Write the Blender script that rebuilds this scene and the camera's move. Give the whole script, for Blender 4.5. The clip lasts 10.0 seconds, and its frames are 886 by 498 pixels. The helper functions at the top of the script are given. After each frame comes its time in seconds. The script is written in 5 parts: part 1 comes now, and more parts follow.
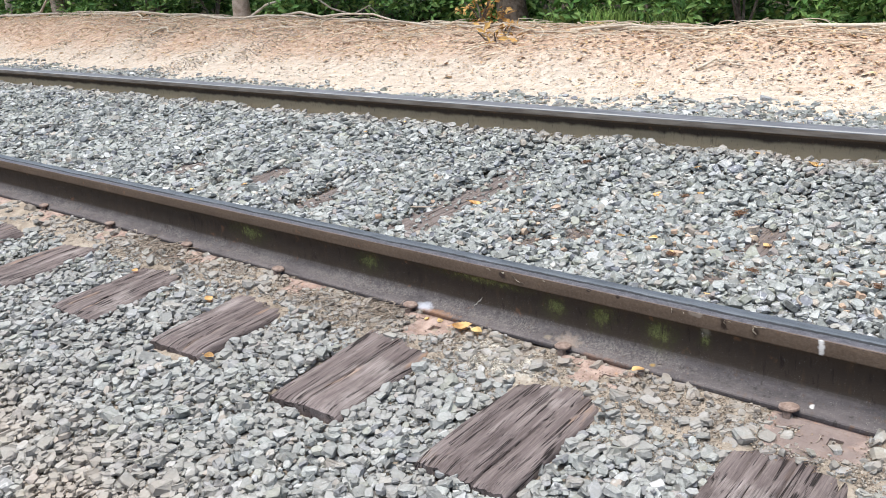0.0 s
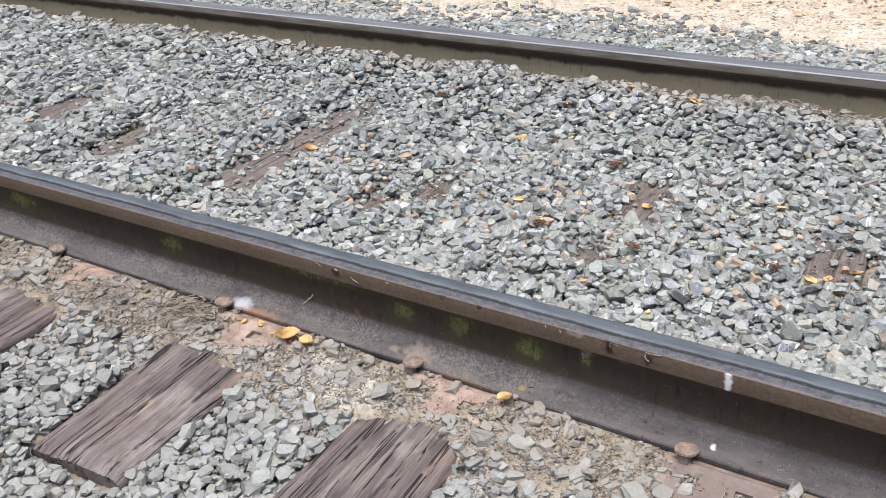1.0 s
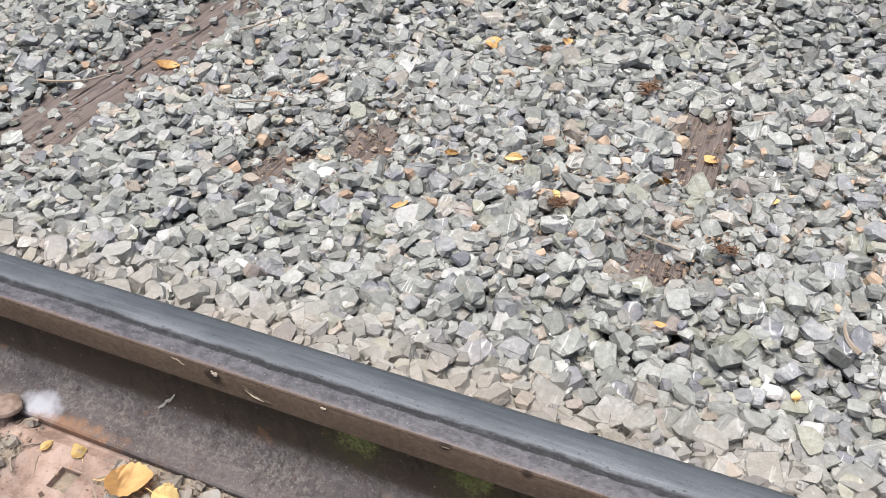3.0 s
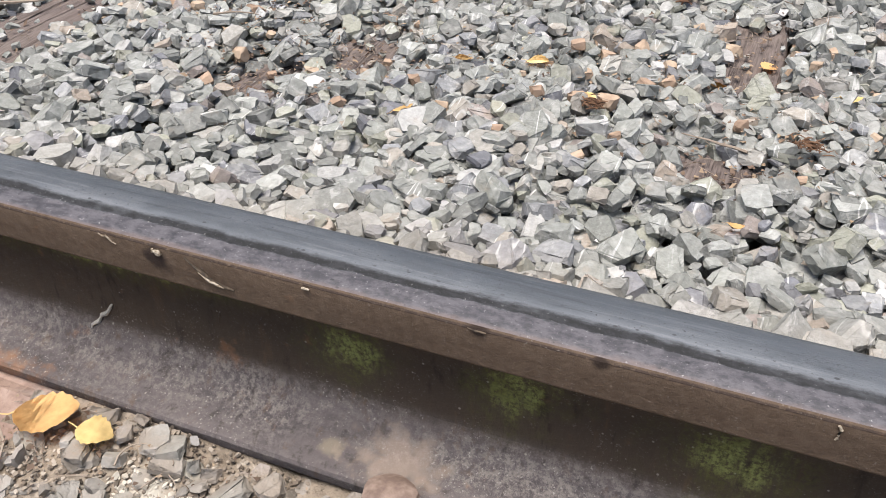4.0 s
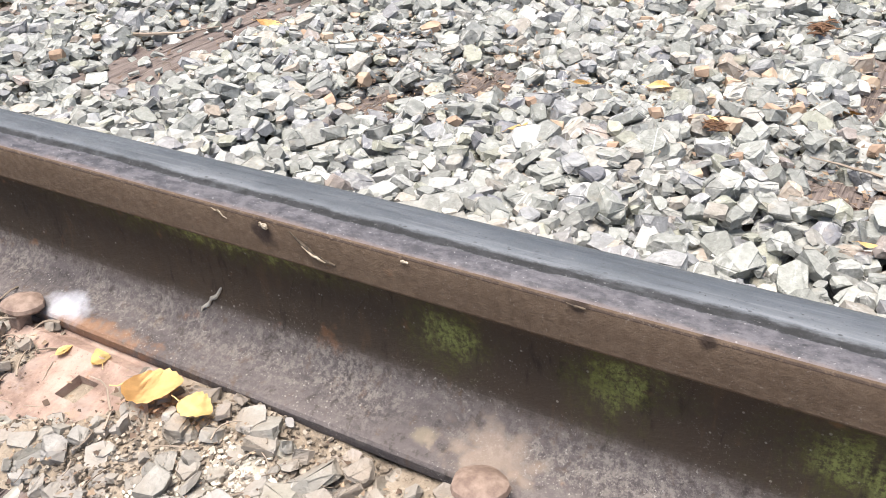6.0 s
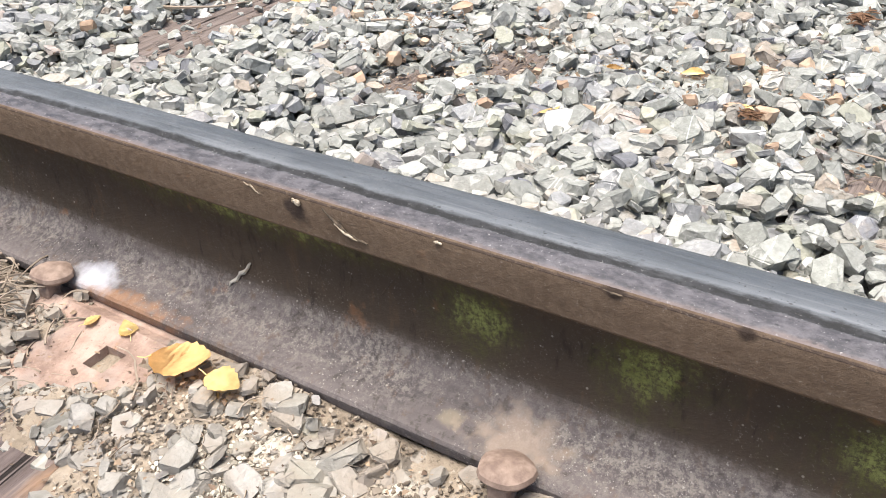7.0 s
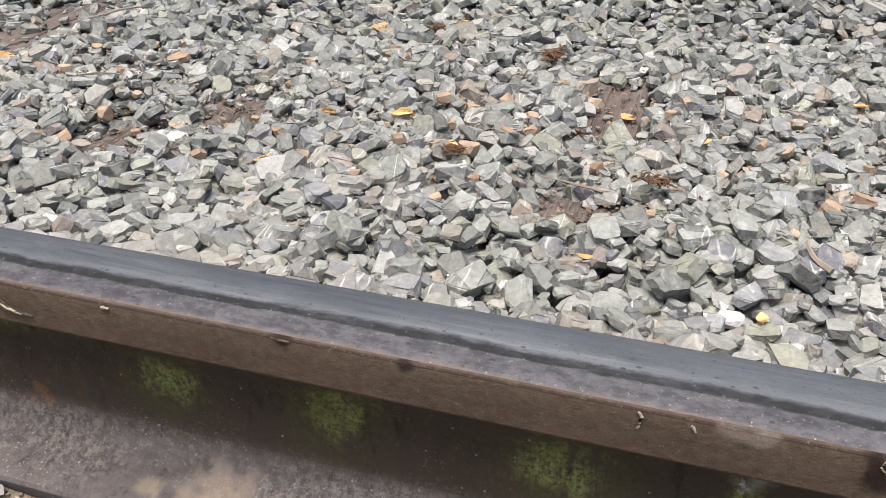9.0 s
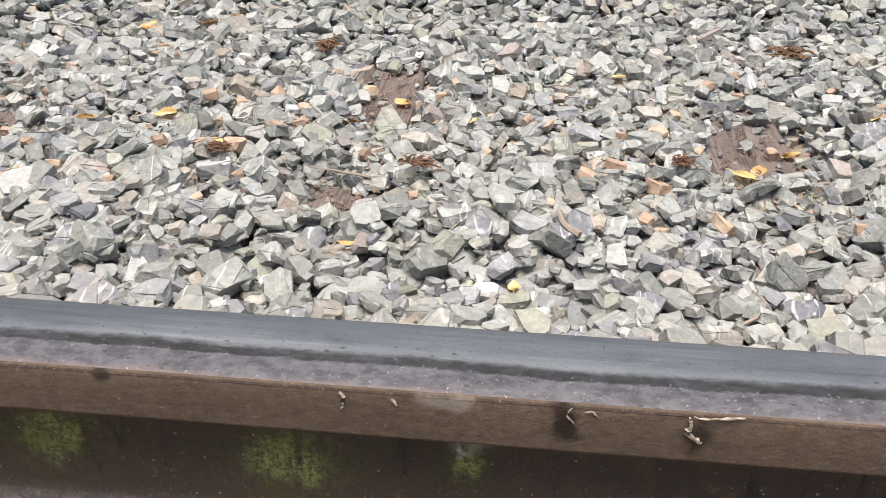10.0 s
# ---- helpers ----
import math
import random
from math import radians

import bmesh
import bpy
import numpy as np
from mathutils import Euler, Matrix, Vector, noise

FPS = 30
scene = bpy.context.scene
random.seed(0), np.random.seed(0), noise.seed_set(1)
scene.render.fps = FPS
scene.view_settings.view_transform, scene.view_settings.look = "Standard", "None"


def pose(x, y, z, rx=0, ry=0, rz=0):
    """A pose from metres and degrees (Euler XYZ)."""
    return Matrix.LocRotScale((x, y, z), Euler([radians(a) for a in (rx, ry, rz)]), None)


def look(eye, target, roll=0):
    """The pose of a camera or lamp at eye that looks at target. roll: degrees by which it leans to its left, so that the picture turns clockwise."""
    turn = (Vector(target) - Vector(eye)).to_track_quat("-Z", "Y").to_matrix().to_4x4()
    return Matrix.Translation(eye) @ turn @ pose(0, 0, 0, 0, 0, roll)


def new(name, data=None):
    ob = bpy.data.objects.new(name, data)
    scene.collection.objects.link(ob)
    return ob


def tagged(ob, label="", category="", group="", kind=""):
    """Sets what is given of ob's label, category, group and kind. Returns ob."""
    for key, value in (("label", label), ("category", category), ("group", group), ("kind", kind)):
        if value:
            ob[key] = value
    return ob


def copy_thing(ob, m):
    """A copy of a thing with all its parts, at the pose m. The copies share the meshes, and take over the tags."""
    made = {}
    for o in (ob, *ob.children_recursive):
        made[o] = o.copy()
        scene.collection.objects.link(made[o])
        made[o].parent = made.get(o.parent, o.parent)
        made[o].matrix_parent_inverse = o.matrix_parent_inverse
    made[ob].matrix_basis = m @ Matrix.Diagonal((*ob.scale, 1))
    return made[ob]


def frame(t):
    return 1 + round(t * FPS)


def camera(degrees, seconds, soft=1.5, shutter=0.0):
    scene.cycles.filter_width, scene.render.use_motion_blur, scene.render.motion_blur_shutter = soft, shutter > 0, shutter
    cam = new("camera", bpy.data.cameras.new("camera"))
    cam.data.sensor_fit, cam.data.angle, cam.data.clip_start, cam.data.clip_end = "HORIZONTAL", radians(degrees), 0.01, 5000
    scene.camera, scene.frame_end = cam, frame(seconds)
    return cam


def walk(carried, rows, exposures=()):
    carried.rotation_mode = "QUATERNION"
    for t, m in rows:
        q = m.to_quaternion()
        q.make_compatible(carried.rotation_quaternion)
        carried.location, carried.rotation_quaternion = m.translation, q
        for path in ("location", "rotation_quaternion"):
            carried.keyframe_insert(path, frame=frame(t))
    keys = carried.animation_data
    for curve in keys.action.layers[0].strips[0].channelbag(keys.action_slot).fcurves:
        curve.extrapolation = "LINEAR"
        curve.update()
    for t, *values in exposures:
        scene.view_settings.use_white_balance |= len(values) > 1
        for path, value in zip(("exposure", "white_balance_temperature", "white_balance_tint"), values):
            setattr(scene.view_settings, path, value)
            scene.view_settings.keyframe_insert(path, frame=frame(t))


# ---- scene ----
cam = camera(54.5, 10.0, 0.92)
PATH = [
    (0, (0.988, -1.593, 1.004), (-0.246, -0.199, 0.274), -6.0),
    (0.5, (0.863, -1.405, 1.01), (-0.184, 0.062, 0.145), -5.0),
    (1, (0.75, -1.155, 1.011), (-0.176, 0.32, 0.027), -3.5),
    (1.5, (0.586, -0.993, 1.013), (-0.202, 0.481, -0.085), -3.4),
    (2, (0.411, -0.832, 0.959), (-0.237, 0.629, -0.245), -2.8),
    (2.2, (0.369, -0.747, 0.934), (-0.258, 0.69, -0.308), -2.1),
    (3.3, (0.2, -0.421, 0.677), (-0.449, 1.004, -0.567), -1.7),
    (3.5, (0.181, -0.407, 0.618), (-0.464, 1.034, -0.61), -1.7),
    (4, (0.18, -0.401, 0.516), (-0.469, 1.064, -0.681), -1.9),
    (4.5, (0.183, -0.409, 0.479), (-0.52, 1.075, -0.662), -2.7),
    (5, (0.192, -0.413, 0.475), (-0.639, 1.062, -0.59), -4.1),
    (5.5, (0.197, -0.416, 0.465), (-0.706, 1.028, -0.585), -4.5),
    (6, (0.198, -0.418, 0.462), (-0.728, 1.003, -0.597), -4.5),
    (6.2, (0.2, -0.419, 0.461), (-0.735, 0.994, -0.602), -4.3),
    (7.3, (0.184, -0.42, 0.456), (-0.766, 0.958, -0.64), -3.3),
    (7.5, (0.185, -0.417, 0.453), (-0.719, 0.986, -0.649), -2.8),
    (8, (0.207, -0.414, 0.455), (-0.585, 1.062, -0.637), -2.0),
    (8.5, (0.233, -0.399, 0.469), (-0.415, 1.18, -0.574), -0.6),
    (9, (0.252, -0.392, 0.464), (-0.269, 1.244, -0.562), -0.2),
    (9.5, (0.284, -0.377, 0.458), (-0.061, 1.299, -0.579), 0.4),
    (10, (0.332, -0.372, 0.456), (0.161, 1.33, -0.581), 0.4),
]
walk(cam, [(t, look(eye, target, roll)) for t, eye, target, roll in PATH],
     [(0, 0.49, 6140, 8.5), (1.0, 0.34, 6210, 10), (2.0, 0.42, 6400, 11), (3.5, 0.36, 6560, 12), (4.5, 0.38, 6640, 13), (5.5, 0.47, 6640, 13), (6.0, 0.90, 6720, 12),
      (7.5, 0.82, 6750, 11), (8.5, 0.70, 6750, 10.5), (9.0, 0.30, 6760, 12), (10, 0.50, 6800, 12)])


# ---- light ----
SUN_EL, SUN_AZ = 81.0, 200.0
world = bpy.data.worlds.new("world")
scene.world = world
world.use_nodes = True
wt = world.node_tree
sky = wt.nodes.new("ShaderNodeTexSky")
sky.sky_type, sky.sun_disc = "NISHITA", False
sky.sun_elevation, sky.sun_rotation = radians(SUN_EL), radians(SUN_AZ)
sky.dust_density = 3.0
wt.nodes["Background"].inputs["Strength"].default_value = 0.125
wt.links.new(sky.outputs["Color"], wt.nodes["Background"].inputs["Color"])
sun_data = bpy.data.lights.new("sun", "SUN")
sun_data.energy, sun_data.angle, sun_data.color = 4.25, radians(48), (1.0, 0.97, 0.92)
sun = new("sun", sun_data)
az, el = radians(SUN_AZ), radians(SUN_EL)
sun.matrix_world = look((8 * math.sin(az) * math.cos(el), 8 * math.cos(az) * math.cos(el), 8 * math.sin(el)), (0, 0, 0))


# ---- material helpers ----
class Mat:
    def __init__(self, name, rough=0.8, metal=0.0):
        self.m = bpy.data.materials.new(name)
        self.m.use_nodes = True
        self.t = self.m.node_tree
        self.b = self.t.nodes["Principled BSDF"]
        self.set(self.b, "Roughness", rough)
        self.set(self.b, "Metallic", metal)
        self.geo = self.t.nodes.new("ShaderNodeNewGeometry")
        self.pos = self.geo.outputs["Position"]

    def set(self, node, key, v):
        if isinstance(v, bpy.types.NodeSocket):
            self.t.links.new(v, node.inputs[key])
        else:
            node.inputs[key].default_value = (*v, 1) if isinstance(v, tuple) and len(v) == 3 and node.inputs[key].type == "RGBA" else v

    def gloss(self, level):
        self.b.inputs["Specular IOR Level"].default_value = level

    def local(self):
        return self.t.nodes.new("ShaderNodeTexCoord").outputs["Object"]

    def rand(self):
        return self.t.nodes.new("ShaderNodeObjectInfo").outputs["Random"]

    def scaled(self, vec, s, off=None):
        n = self.t.nodes.new("ShaderNodeMapping")
        self.set(n, "Vector", vec)
        n.inputs["Scale"].default_value = s
        if off is not None:
            self.set(n, "Location", off)
        return n.outputs["Vector"]

    def turned(self, vec, s, off, turn):
        n = self.t.nodes.new("ShaderNodeMapping")
        self.set(n, "Vector", vec)
        n.inputs["Scale"].default_value = s
        self.set(n, "Location", off)
        self.set(n, "Rotation", turn)
        return n.outputs["Vector"]

    def noise(self, scale, detail=3.0, rough=0.55, vec=None, distort=0.0):
        n = self.t.nodes.new("ShaderNodeTexNoise")
        self.set(n, "Vector", vec or self.pos)
        self.set(n, "Scale", scale)
        self.set(n, "Detail", detail)
        self.set(n, "Roughness", rough)
        self.set(n, "Distortion", distort)
        return n.outputs["Fac"]

    def voronoi(self, scale, vec=None, feature="F1", out="Distance"):
        n = self.t.nodes.new("ShaderNodeTexVoronoi")
        n.feature = feature
        self.set(n, "Vector", vec or self.pos)
        self.set(n, "Scale", scale)
        return n.outputs[out]

    def ramp(self, fac, stops, kind="LINEAR"):
        n = self.t.nodes.new("ShaderNodeValToRGB")
        n.color_ramp.interpolation = kind
        e = n.color_ramp.elements
        while len(e) < len(stops):
            e.new(0.5)
        for k, (p, c) in zip(e, stops):
            k.position, k.color = p, ((c, c, c, 1) if isinstance(c, (int, float)) else (*c, 1))
        self.set(n, "Fac", fac)
        return n.outputs["Color"]

    def mix(self, fac, a, b, mode="MIX"):
        n = self.t.nodes.new("ShaderNodeMix")
        n.data_type, n.blend_type = "RGBA", mode
        self.set(n, "Factor", fac)
        for key, v in (("A", a), ("B", b)):
            s = [i for i in n.inputs if i.name == key and i.type == "RGBA"][0]
            if isinstance(v, bpy.types.NodeSocket):
                self.t.links.new(v, s)
            else:
                s.default_value = (*v, 1)
        return [o for o in n.outputs if o.type == "RGBA"][0]

    def math(self, op, a, b=0.0, clamp=False):
        n = self.t.nodes.new("ShaderNodeMath")
        n.operation, n.use_clamp = op, clamp
        for i, v in enumerate((a, b)):
            if isinstance(v, bpy.types.NodeSocket):
                self.t.links.new(v, n.inputs[i])
            else:
                n.inputs[i].default_value = v
        return n.outputs[0]

    def axis(self, k, vec=None):
        n = self.t.nodes.new("ShaderNodeSeparateXYZ")
        self.set(n, "Vector", vec or self.pos)
        return n.outputs[k]

    def range(self, v, a, b, lo=0.0, hi=1.0):
        n = self.t.nodes.new("ShaderNodeMapRange")
        n.interpolation_type = "SMOOTHSTEP"
        for key, q in (("Value", v), ("From Min", a), ("From Max", b), ("To Min", lo), ("To Max", hi)):
            self.set(n, key, q)
        return n.outputs["Result"]

    def spot(self, centre, size, soft=0.5, wobble=0.35, scale=90.0):
        """1 inside a ragged ellipsoid patch, 0 outside."""
        n = self.t.nodes.new("ShaderNodeVectorMath")
        n.operation = "SUBTRACT"
        self.set(n, 0, self.pos)
        n.inputs[1].default_value = centre
        d = self.t.nodes.new("ShaderNodeVectorMath")
        d.operation = "DIVIDE"
        self.t.links.new(n.outputs["Vector"], d.inputs[0])
        d.inputs[1].default_value = size
        le = self.t.nodes.new("ShaderNodeVectorMath")
        le.operation = "LENGTH"
        self.t.links.new(d.outputs["Vector"], le.inputs[0])
        w = self.math("MULTIPLY", self.math("SUBTRACT", self.noise(scale, 4), 0.5), wobble * 4)
        return self.range(self.math("ADD", le.outputs["Value"], w), 1.0 - soft, 1.0 + soft, 1.0, 0.0)

    def bump(self, height, strength=0.5, dist=0.01):
        n = self.t.nodes.new("ShaderNodeBump")
        self.set(n, "Height", height)
        n.inputs["Strength"].default_value, n.inputs["Distance"].default_value = strength, dist
        self.set(self.b, "Normal", n.outputs["Normal"])

    def done(self, colour, rough=None):
        self.set(self.b, "Base Color", colour)
        if rough is not None:
            self.set(self.b, "Roughness", rough)
        return self.m


def stone_material(name, islands):
    k = Mat(name, 0.75)
    k.gloss(0.3)
    r = k.geo.outputs["Random Per Island"] if islands else k.rand()
    base = k.ramp(r, [(0.0, (0.23, 0.235, 0.22)), (0.10, (0.295, 0.305, 0.285)), (0.24, (0.345, 0.355, 0.33)),
                      (0.36, (0.275, 0.285, 0.262)), (0.46, (0.325, 0.335, 0.318)), (0.56, (0.295, 0.302, 0.308)),
                      (0.64, (0.365, 0.37, 0.348)), (0.71, (0.325, 0.33, 0.275)), (0.77, (0.355, 0.345, 0.315)),
                      (0.83, (0.42, 0.42, 0.405)), (0.865, (0.36, 0.335, 0.295)), (0.905, (0.385, 0.330, 0.275)),
                      (0.922, (0.355, 0.31, 0.285)), (0.935, (0.19, 0.195, 0.213)), (0.960, (0.25, 0.252, 0.262)), (0.978, (0.53, 0.525, 0.51))], "CONSTANT")
    r2 = k.math("FRACT", k.math("MULTIPLY", r, 57.3))
    shade = k.range(r2, 0.0, 1.0, 0.78, 1.15)
    n = k.t.nodes.new("ShaderNodeHueSaturation")
    k.set(n, "Color", base)
    k.set(n, "Value", shade)
    col = n.outputs["Color"]
    grain = k.noise(140, 5, 0.65)
    col = k.mix(k.range(grain, 0.3, 0.7), col, k.mix(1.0, col, (0.74, 0.74, 0.73), "MULTIPLY"))
    off = k.t.nodes.new("ShaderNodeCombineXYZ")
    k.set(off, "X", k.math("MULTIPLY", r, 91.0))
    k.set(off, "Z", k.math("MULTIPLY", r2, 37.0))
    turn = k.t.nodes.new("ShaderNodeCombineXYZ")
    k.set(turn, "X", k.math("MULTIPLY", r, 23.0))
    k.set(turn, "Y", k.math("MULTIPLY", r2, 11.0))
    k.set(turn, "Z", k.math("MULTIPLY", r2, 29.0))
    vein = k.math("ABSOLUTE", k.math("SUBTRACT", k.noise(26, 2, 0.5, k.turned(k.pos, (1.3, 0.25, 0.25), off.outputs["Vector"], turn.outputs["Vector"]), 0.3), 0.5))
    veined = k.math("MULTIPLY", k.math("MULTIPLY", k.range(vein, 0.004, 0.018, 1.0, 0.0), k.range(k.noise(38, 3), 0.42, 0.56)), k.range(r2, 0.64, 0.72, 0.0, 0.75))
    col = k.mix(veined, col, (0.66, 0.66, 0.64))
    chalk = k.noise(75, 5, 0.7, k.turned(k.pos, (1.0, 0.45, 0.7), off.outputs["Vector"], turn.outputs["Vector"]), 0.6)
    col = k.mix(k.range(chalk, 0.56, 0.67, 0.0, 0.5), col, (0.49, 0.49, 0.47))
    blotch = k.noise(45, 3, 0.5, k.scaled(k.pos, (1, 1, 1), off.outputs["Vector"]))
    col = k.mix(k.range(blotch, 0.54, 0.70, 0.0, 0.45), col, (0.44, 0.437, 0.41))
    rusty = k.noise(33, 4, 0.6, k.scaled(k.pos, (1, 1, 1), off.outputs["Vector"]))
    col = k.mix(k.range(rusty, 0.58, 0.76, 0.0, 0.4), col, (0.30, 0.24, 0.17))
    cleave = k.noise(120, 4, 0.65, k.turned(k.pos, (0.35, 0.6, 2.4), off.outputs["Vector"], turn.outputs["Vector"]), 0.5)
    col = k.mix(k.range(cleave, 0.45, 0.30, 0.0, 0.25), col, (0.13, 0.135, 0.13))
    # brake and rust dust beside the rails
    y = k.axis("Y")
    near = k.math("ADD", k.range(k.math("ABSOLUTE", y), 0.06, 0.26, 1.0, 0.0), k.range(k.math("ABSOLUTE", k.math("SUBTRACT", y, 1.51)), 0.05, 0.22, 0.8, 0.0), True)
    dust = k.math("MULTIPLY", near, k.range(k.noise(7, 4), 0.3, 0.65, 0.25, 0.8))
    col = k.mix(dust, col, (0.315, 0.275, 0.235))
    strip = k.math("MULTIPLY", k.range(y, -0.24, -0.19), k.range(y, -0.03, -0.05))
    col = k.mix(k.math("MULTIPLY", strip, k.range(k.noise(28, 4), 0.35, 0.62, 0.15, 0.7)), col, (0.25, 0.21, 0.168))
    trodden = k.math("MULTIPLY", k.range(y, -0.06, -0.20), k.range(k.noise(11, 4, 0.6), 0.35, 0.65, 0.15, 0.6))
    col = k.mix(trodden, col, (0.262, 0.245, 0.222))
    verge = k.math("MULTIPLY", k.range(y, -0.72, -1.05, 0.0, 0.8), k.range(k.noise(5, 3), 0.3, 0.6, 0.3, 1.0))
    col = k.mix(verge, col, (0.33, 0.275, 0.22))
    k.bump(k.math("ADD", k.noise(220, 4, 0.6), k.math("ADD", k.math("MULTIPLY", k.noise(60, 3), 1.5), k.math("MULTIPLY", cleave, 0.5))), 0.6, 0.003)
    return k.done(col, k.range(grain, 0.3, 0.7, 0.65, 0.85))


def rail_side_material():
    k = Mat("rusty_rail_steel", 0.62, 0.0)
    k.gloss(0.04)
    big, fine, streak = k.noise(9, 4), k.noise(160, 5, 0.7), k.noise(22, 4, 0.6, k.scaled(k.pos, (0.35, 1, 3)))
    z = k.axis("Z")
    col = k.ramp(big, [(0.25, (0.080, 0.058, 0.043)), (0.55, (0.120, 0.087, 0.064)), (0.8, (0.155, 0.112, 0.080))])
    # dirty brown web, darkened in colour for the head's shade; brighter brown head
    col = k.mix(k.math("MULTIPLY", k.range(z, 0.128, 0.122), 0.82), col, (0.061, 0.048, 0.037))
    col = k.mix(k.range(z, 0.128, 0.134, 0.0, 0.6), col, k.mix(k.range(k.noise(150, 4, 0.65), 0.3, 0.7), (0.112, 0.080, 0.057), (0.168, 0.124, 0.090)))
    # clay dust thrown on the far rail's web
    clay = k.math("MULTIPLY", k.range(k.axis("Y"), 0.9, 1.1), k.range(k.math("ADD", z, k.math("MULTIPLY", k.noise(14, 4), 0.03)), 0.124, 0.106, 0.0, 0.95))
    col = k.mix(clay, col, (0.43, 0.345, 0.22))
    # pale dust on the far rail's head
    dusty = k.math("MULTIPLY", k.range(k.axis("Y"), 0.9, 1.1), k.range(z, 0.135, 0.141, 0.0, 0.75))
    col = k.mix(dusty, col, k.mix(k.range(streak, 0.35, 0.65), (0.155, 0.135, 0.115), (0.27, 0.24, 0.205)))
    lip = k.math("MULTIPLY", k.range(k.math("ABSOLUTE", k.math("SUBTRACT", z, 0.1632)), 0.0004, 0.0012, 0.8, 0.0), k.range(fine, 0.3, 0.5))
    col = k.mix(lip, col, (0.045, 0.034, 0.03))
    foot = k.mix(k.range(streak, 0.35, 0.7), (0.080, 0.071, 0.072), (0.130, 0.113, 0.110))
    col = k.mix(k.range(z, 0.026, 0.05, 1.0, 0.0), col, foot)
    # settled pale dust on the foot
    col = k.mix(k.math("MULTIPLY", k.math("MULTIPLY", k.range(z, 0.030, 0.050, 0.55, 0.0), k.range(k.axis("X"), 0.22, 0.5, 1.0, 0.3)), k.math("MULTIPLY", k.math("MULTIPLY", k.range(k.noise(170, 6, 0.85), 0.42, 0.60), k.range(k.noise(16, 5, 0.75), 0.36, 0.62, 0.2, 1.0)), k.range(z, 0.014, 0.021, 0.45, 1.0))), col, (0.33, 0.295, 0.262))
    col = k.mix(k.range(fine, 0.62, 0.75, 0.0, 0.32), col, (0.25, 0.22, 0.185))
    col = k.mix(k.range(fine, 0.38, 0.28, 0.0, 0.4), col, (0.05, 0.04, 0.033))
    # orange rust blooms and pale lichen flecks
    col = k.mix(k.range(k.noise(31, 4), 0.64, 0.74, 0.0, 0.35), col, (0.30, 0.15, 0.075))
    col = k.mix(k.math("MULTIPLY", k.range(k.voronoi(58), 0.075, 0.04, 0.0, 0.6), k.range(z, 0.12, 0.10)), col, (0.36, 0.33, 0.28))
    tiny = k.math("MULTIPLY", k.range(k.voronoi(130), 0.12, 0.06, 0.0, 0.6), k.math("MULTIPLY", k.range(k.noise(45, 4, 0.7), 0.52, 0.60), k.range(z, 0.126, 0.115)))
    col = k.mix(tiny, col, (0.40, 0.375, 0.33))
    # dull rust runs down the web
    runs = k.noise(70, 5, 0.7, k.scaled(k.pos, (1, 1, 0.22)))
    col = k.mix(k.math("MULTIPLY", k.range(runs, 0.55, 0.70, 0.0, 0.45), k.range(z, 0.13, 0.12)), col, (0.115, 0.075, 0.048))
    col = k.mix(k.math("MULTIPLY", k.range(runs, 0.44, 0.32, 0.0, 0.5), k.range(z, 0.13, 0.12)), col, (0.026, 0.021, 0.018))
    speck = k.math("MULTIPLY", k.range(k.noise(520, 3, 0.6), 0.60, 0.70, 0.0, 0.8), k.math("MULTIPLY", k.range(k.noise(26, 5, 0.7), 0.40, 0.62), k.range(z, 0.062, 0.034, 0.3, 1.0)))
    col = k.mix(speck, col, (0.40, 0.375, 0.34))
    for c, s in (((-0.70, 0, 0.085), (0.05, 0.1, 0.03)), ((-0.075, 0, 0.082), (0.034, 0.1, 0.028)), ((0.050, 0, 0.076), (0.026, 0.1, 0.026)), ((0.062, 0, 0.094), (0.035, 0.1, 0.02)),
                 ((0.203, 0, 0.078), (0.044, 0.1, 0.036)), ((0.308, 0, 0.090), (0.014, 0.1, 0.022)), ((-0.30, 0, 0.110), (0.13, 0.1, 0.014)),
                 ((-1.25, 0, 0.09), (0.08, 0.1, 0.03))):
        f = k.spot(c, (s[0] * 0.95, s[1], s[2] * 0.95), 0.9, 0.5, 55)
        core = k.spot((c[0] + 0.1 * s[0], c[1], c[2]), (s[0] * 0.5, s[1], s[2] * 0.5), 0.8, 0.95, 60)
        grainy = k.math("MULTIPLY", k.range(k.noise(260, 5, 0.8), 0.38, 0.60, 0.1, 1.0), k.range(k.noise(60, 4, 0.7, k.scaled(k.pos, (1.4, 1, 0.35))), 0.34, 0.58, 0.2, 1.0))
        col = k.mix(k.math("MULTIPLY", k.math("MULTIPLY", f, 0.75), grainy), col, (0.100, 0.105, 0.032))
        col = k.mix(k.math("MULTIPLY", k.math("MULTIPLY", core, 0.75), grainy), col, (0.30, 0.33, 0.115))
